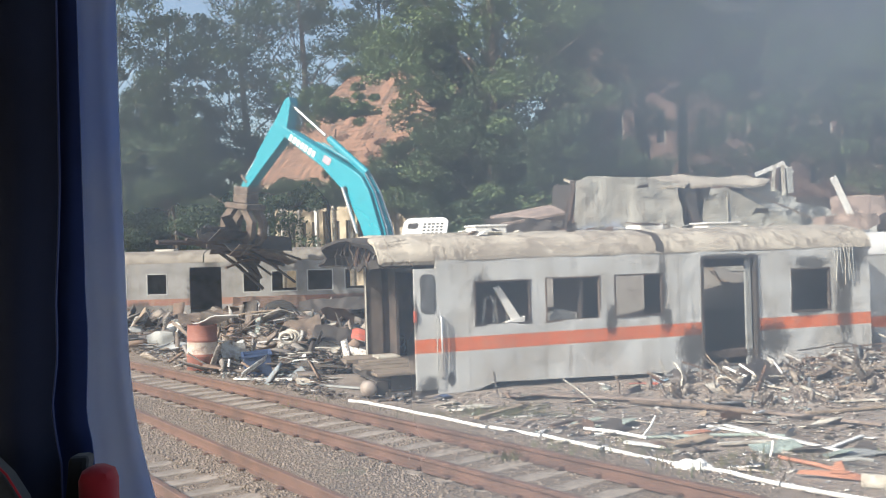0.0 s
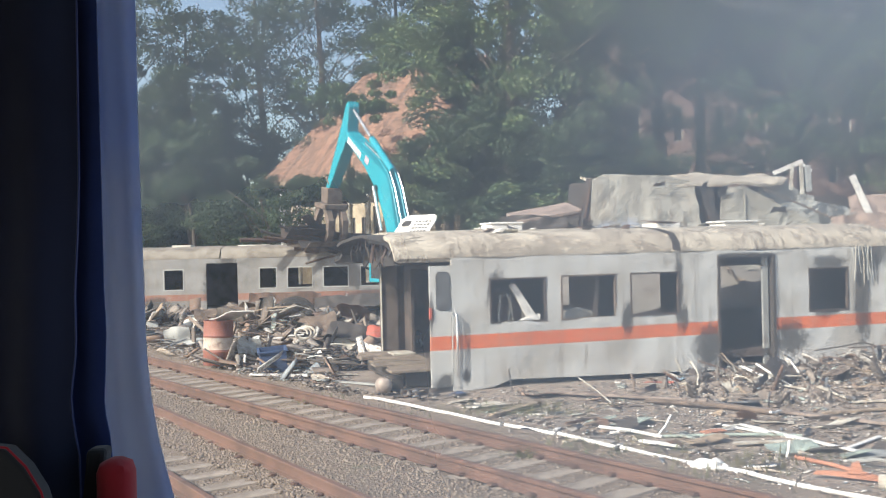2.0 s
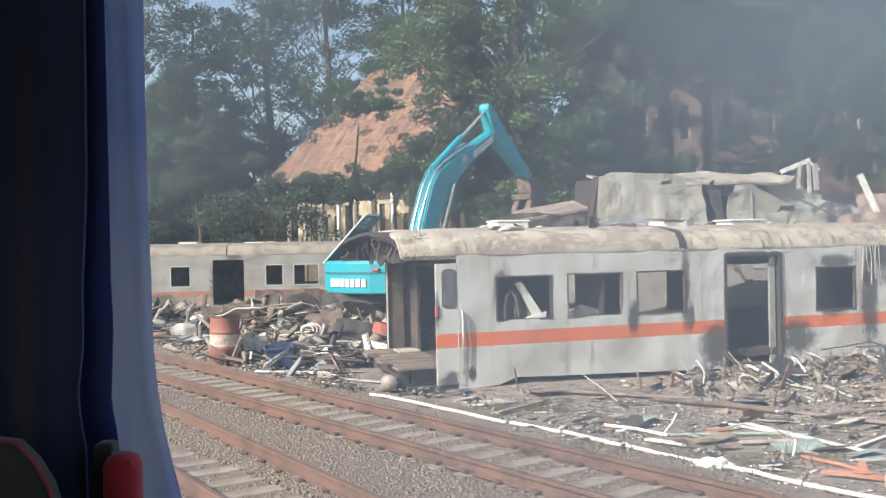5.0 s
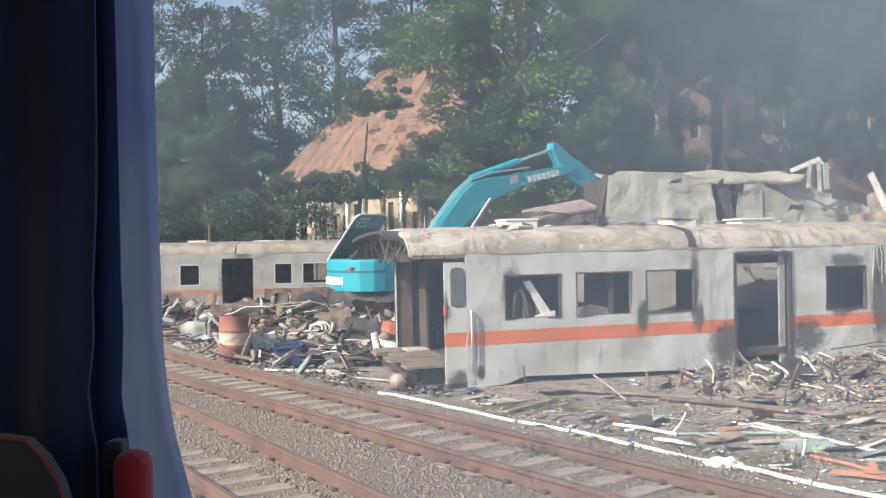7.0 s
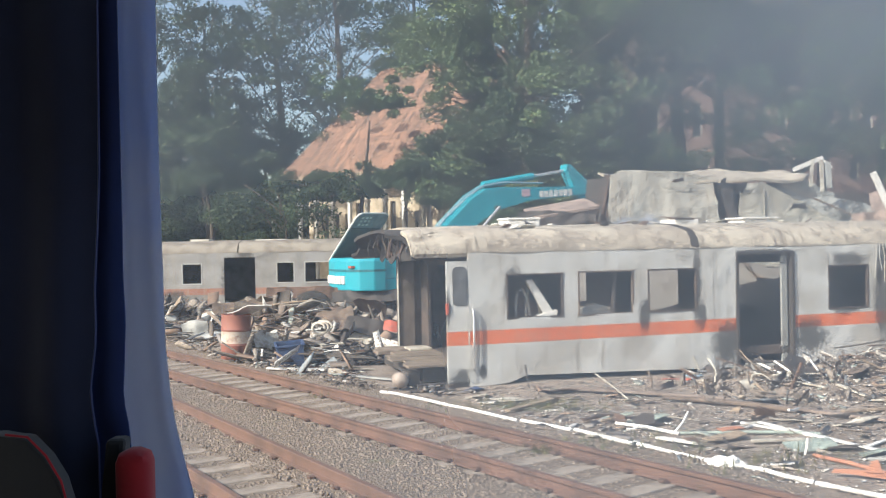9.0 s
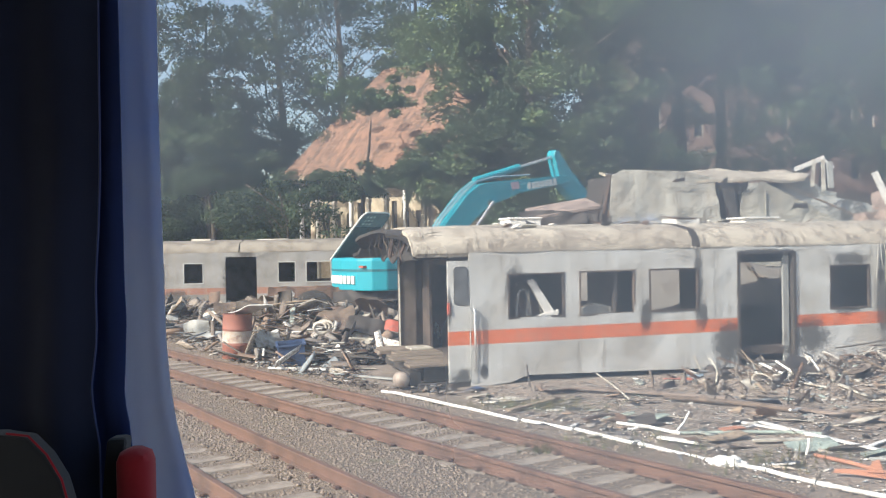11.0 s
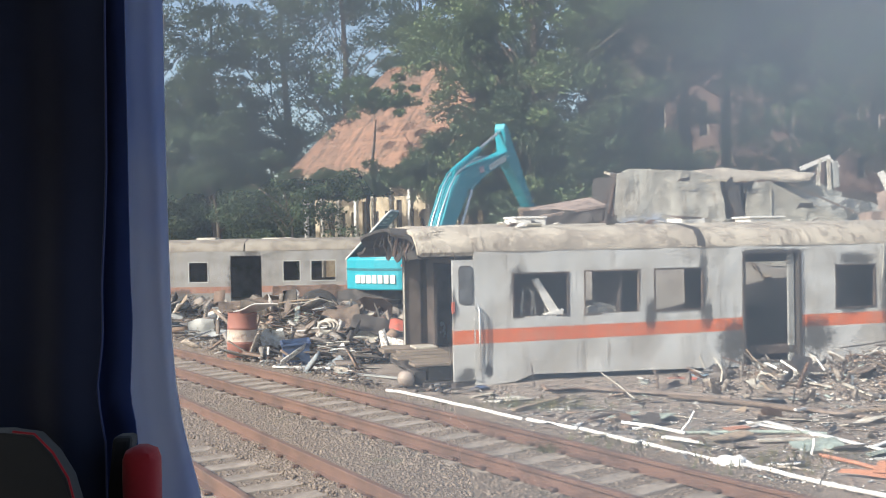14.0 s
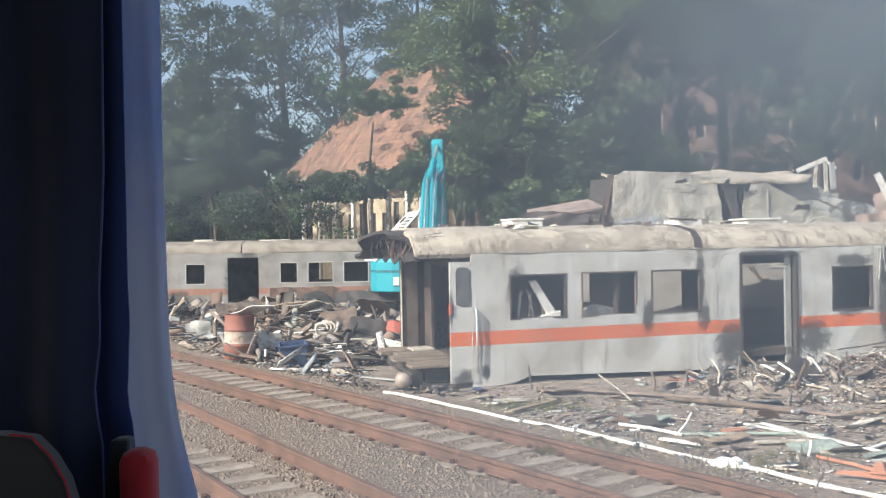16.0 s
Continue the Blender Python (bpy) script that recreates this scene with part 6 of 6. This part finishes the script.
def make_tyre(x, y, z, rx, rz, r):
    bm = lathe([(r * 0.55, -0.1), (r * 0.85, -0.12), (r, -0.07), (r, 0.07), (r * 0.85, 0.12), (r * 0.55, 0.1), (r * 0.52, 0.05), (r * 0.52, -0.05)], 24)
    loose("tyre", bm, M["black"], pose(x, y, z, rx, 0, rz), "worn black tyre lying in the scrap", "tyre", "", True)


make_tyre(-3.23, 23.50, 0.46, 60, 10, 0.5)


def make_cables():
    rng = random.Random(8)
    for k in range(14):
        x, y = 4.42, 13.54
        x += rng.gauss(0, 0.35)
        y += rng.gauss(0.1, 0.25)
        bm = bmesh.new()
        pts = [Vector((0, 0, -0.05))]
        d = Vector((rng.gauss(0, 1), rng.gauss(0, 0.6), 1.2)).normalized()
        for j in range(9):
            pts.append(pts[-1] + d * 0.06)
            d = (d + Vector((rng.gauss(0, 0.3), rng.gauss(0, 0.3), -0.32))).normalized()
        tube(bm, pts, rng.uniform(0.01, 0.02), 6)
        loose("cable", bm, M[rng.choice(["cream", "dirt_brown", "wood", "dark_steel"])], pose(x, y, ground_height(x, y)), "twisted cable end sticking out of the dirt", "cable", "cable tangle", True)
    bm = bmesh.new()
    tube(bm, [(0.12 * math.cos(k * 0.5) * (1 + 0.03 * k), 0.02 * k, 0.14 + 0.12 * math.sin(k * 0.5)) for k in range(30)], 0.025, 6)
    loose("hose", bm, M["cream"], pose(-2.49, 19.00, 0.23), "coil of pale hose in the scrap", "hose", "", True)


make_cables()


# ---- litter, stones, weeds: too many to count ----
def strew():
    rng = np.random.default_rng(5)
    n = 52000
    s = rng.uniform(-5.6, 26, n * 2)
    o = rng.uniform(-3.9, 1.7, n * 2)
    x = -s * 0.599 + o * 0.8005
    y = 10.45 + s * 0.8005 + o * 0.599
    keep = (x > -9) & (y > 5.5) & (y < 22)
    x, y = x[keep][:n], y[keep][:n]
    z = np.array([ground_height(a, b) for a, b in zip(x, y)])
    sz = rng.uniform(0.006, 0.0135, (len(x), 1)) * rng.uniform(0.7, 1.3, (len(x), 3))
    m = Nodes("ballast_stone")
    col = m.pal(m.island(), [(0.205, 0.163, 0.128), (0.18, 0.141, 0.11), (0.22, 0.177, 0.138), (0.165, 0.128, 0.1), (0.19, 0.15, 0.117), (0.265, 0.217, 0.173)])
    m.bump(m.noise(60, 2), 0.3, 0.004)
    b = scatter_blocks("ballast", np.stack([x, y, z - 0.004], 1), sz, rng, m.done(col, 0.9))
    tagged(b, "grey-brown crushed stone ballast between the rails", "ballast", kind="stuff")
    lit = Nodes("mixed_litter")
    col = lit.pal(lit.island(), [(0.62, 0.6, 0.55), (0.2, 0.16, 0.13), (0.4, 0.36, 0.3), (0.12, 0.1, 0.085), (0.3, 0.2, 0.14), (0.72, 0.71, 0.68), (0.27, 0.25, 0.23), (0.22, 0.27, 0.3), (0.16, 0.12, 0.1), (0.46, 0.4, 0.33), (0.24, 0.19, 0.15), (0.3, 0.36, 0.33)])
    lm = lit.done(lit.mix(lit.ramp(lit.noise(25, 3), 0.4, 0.7), col, (0.2, 0.16, 0.13)), 0.8)

    dim = Nodes("dim_scrap_litter")
    col = dim.pal(dim.island(), [(0.16, 0.13, 0.11), (0.09, 0.075, 0.065), (0.24, 0.21, 0.18), (0.07, 0.06, 0.05), (0.17, 0.11, 0.08), (0.5, 0.48, 0.44), (0.14, 0.13, 0.125), (0.13, 0.15, 0.17), (0.1, 0.08, 0.07), (0.28, 0.24, 0.2)])
    dm = dim.done(dim.mix(dim.ramp(dim.noise(25, 3), 0.4, 0.7), col, (0.11, 0.09, 0.075)), 0.85)

    def field(count, x0, x1, y0, y1, lo, hi, flat, name, label, thin=0.2, long=1.0, lift=0.0, mat=None):
        x, y = rng.uniform(x0, x1, count), rng.uniform(y0, y1, count)
        off = x * 0.8005 + (y - 10.45) * 0.599
        patch = np.array([noise.noise((a * 0.9, b * 0.9, 11)) for a, b in zip(x, y)])
        u = (x - 0.362) * 0.9555 + (y - 14.304) * 0.295
        v = -(x - 0.362) * 0.295 + (y - 14.304) * 0.9555
        keep = (off > 1.15) & ~((u > -1.2) & (u < 9.5) & (v > -0.1) & (v < 3.1)) & (patch > rng.uniform(-0.9, 0.45, count))
        x, y = x[keep], y[keep]
        k = len(x)
        z = np.array([ground_height(a, b) for a, b in zip(x, y)]) + rng.uniform(0, 1, k) * lift
        s = rng.uniform(lo, hi, (k, 1)) ** 1.0 * np.stack([rng.uniform(0.7, 1.3, k) * long, rng.uniform(0.3, 1.0, k), np.full(k, thin)], 1)
        o = scatter_blocks(name, np.stack([x, y, z + 0.012], 1), s, rng, mat or (dm if x0 < 0 else lm), flat)
        tagged(o, label, "litter", kind="stuff")
    field(15000, 0.5, 11, 8, 15, 0.005, 0.021, True, "litter", "broken plastic, glass and paper litter on the dirt")
    field(700, 0.5, 11, 8.5, 15, 0.02, 0.07, True, "splinters", "thin splinters and strips strewn on the dirt", 0.12, 2.6)
    field(500, 3.6, 10, 12.2, 15.2, 0.02, 0.06, False, "roots", "twisted roots and wire ends in the earth mound", 0.14, 3.0, 0.1, dm)
    field(5000, -9, 0.5, 13.5, 23, 0.012, 0.042, True, "rubbish", "small rubbish and metal shreds in the scrap heap", 0.3, 1.6, 0.1)
    field(700, -9, 0.5, 15.5, 27, 0.05, 0.16, True, "shreds", "torn strips and shreds in the scrap heap", 0.08, 2.2, 0.2)
    field(1200, -12, 4, 22, 30, 0.04, 0.2, False, "far_rubbish", "rubbish and metal shreds round the excavator", 0.12, 1.8, 0.35)
    field(4500, 4.6, 11, 12.2, 15.6, 0.008, 0.03, True, "mound_rubbish", "rubble and crumbs on the earth mound", 0.4, 1.3, 0.03)
    field(2600, -6.2, 0.5, 14.6, 20.5, 0.01, 0.034, True, "pale_litter", "white and cream plastic scraps strewn over the scrap", 0.2, 1.7, 0.1, lm)
    field(260, -6.5, 0.3, 15.5, 22, 0.05, 0.12, False, "pale_strips", "pale torn strips sticking out of the scrap", 0.07, 2.4, 0.3, lm)
    # weeds
    wx, wy = [], []
    for cx, cy, r, c in ((1.43, 12.67, 0.5, 260), (2.95, 8.83, 0.35, 40), (1.07, 9.81, 0.12, 60), (0.71, 12.74, 0.4, 80), (2.01, 10.00, 0.5, 90), (-1.57, 13.68, 0.2, 30), (3.49, 9.25, 0.5, 120)):
        wx += list(rng.normal(cx, r, c))
        wy += list(rng.normal(cy, r * 0.6, c))
    k = len(wx)
    z = np.array([ground_height(a, b) for a, b in zip(wx, wy)])
    a = rng.uniform(0, 2 * math.pi, k)
    h = rng.uniform(0.04, 0.13, k)
    d = np.stack([np.cos(a), np.sin(a), np.zeros(k)], 1)
    e = np.stack([-np.sin(a), np.cos(a), np.zeros(k)], 1) * 0.008
    base = np.stack([wx, wy, z], 1)
    tip = base + d * h[:, None] * 0.6 + np.array([0, 0, 1]) * h[:, None]
    v = np.stack([base - e, base + e, tip + e * 0.2, tip - e * 0.2], 1).reshape(-1, 3)
    f = (np.arange(k) * 4)[:, None] + np.arange(4)[None]
    tagged(raw("weeds", v, f, make_leaf("weed_blades", (0.14, 0.17, 0.06), (0.2, 0.18, 0.08), (0.1, 0.14, 0.05))), "sparse weeds and dry grass at the trackside", "weeds", kind="stuff")


strew()


# ---- what moves ----
def motions():
    times = [k * 0.2 for k in range(81)]
    poses = [(t, dig_poses(t)) for t in times]
    for key, ob in DIG_PARTS.items():
        walk(ob, [(t, p[key]) for t, p in poses])
    rows = []
    for t, p in poses:
        if t <= 6.01:
            m = DIG @ p["grab"]
            rows.append((t, m @ pose(0, 0, -1.95)))
    last = rows[-1][1]
    low = last.translation.copy()
    rows.append((6.6, Matrix.Translation((low.x, low.y, HEAP_TOP)) @ last.to_3x3().to_4x4()))
    rows.append((16.0, rows[-1][1]))
    walk(BUNDLE, rows)


motions()
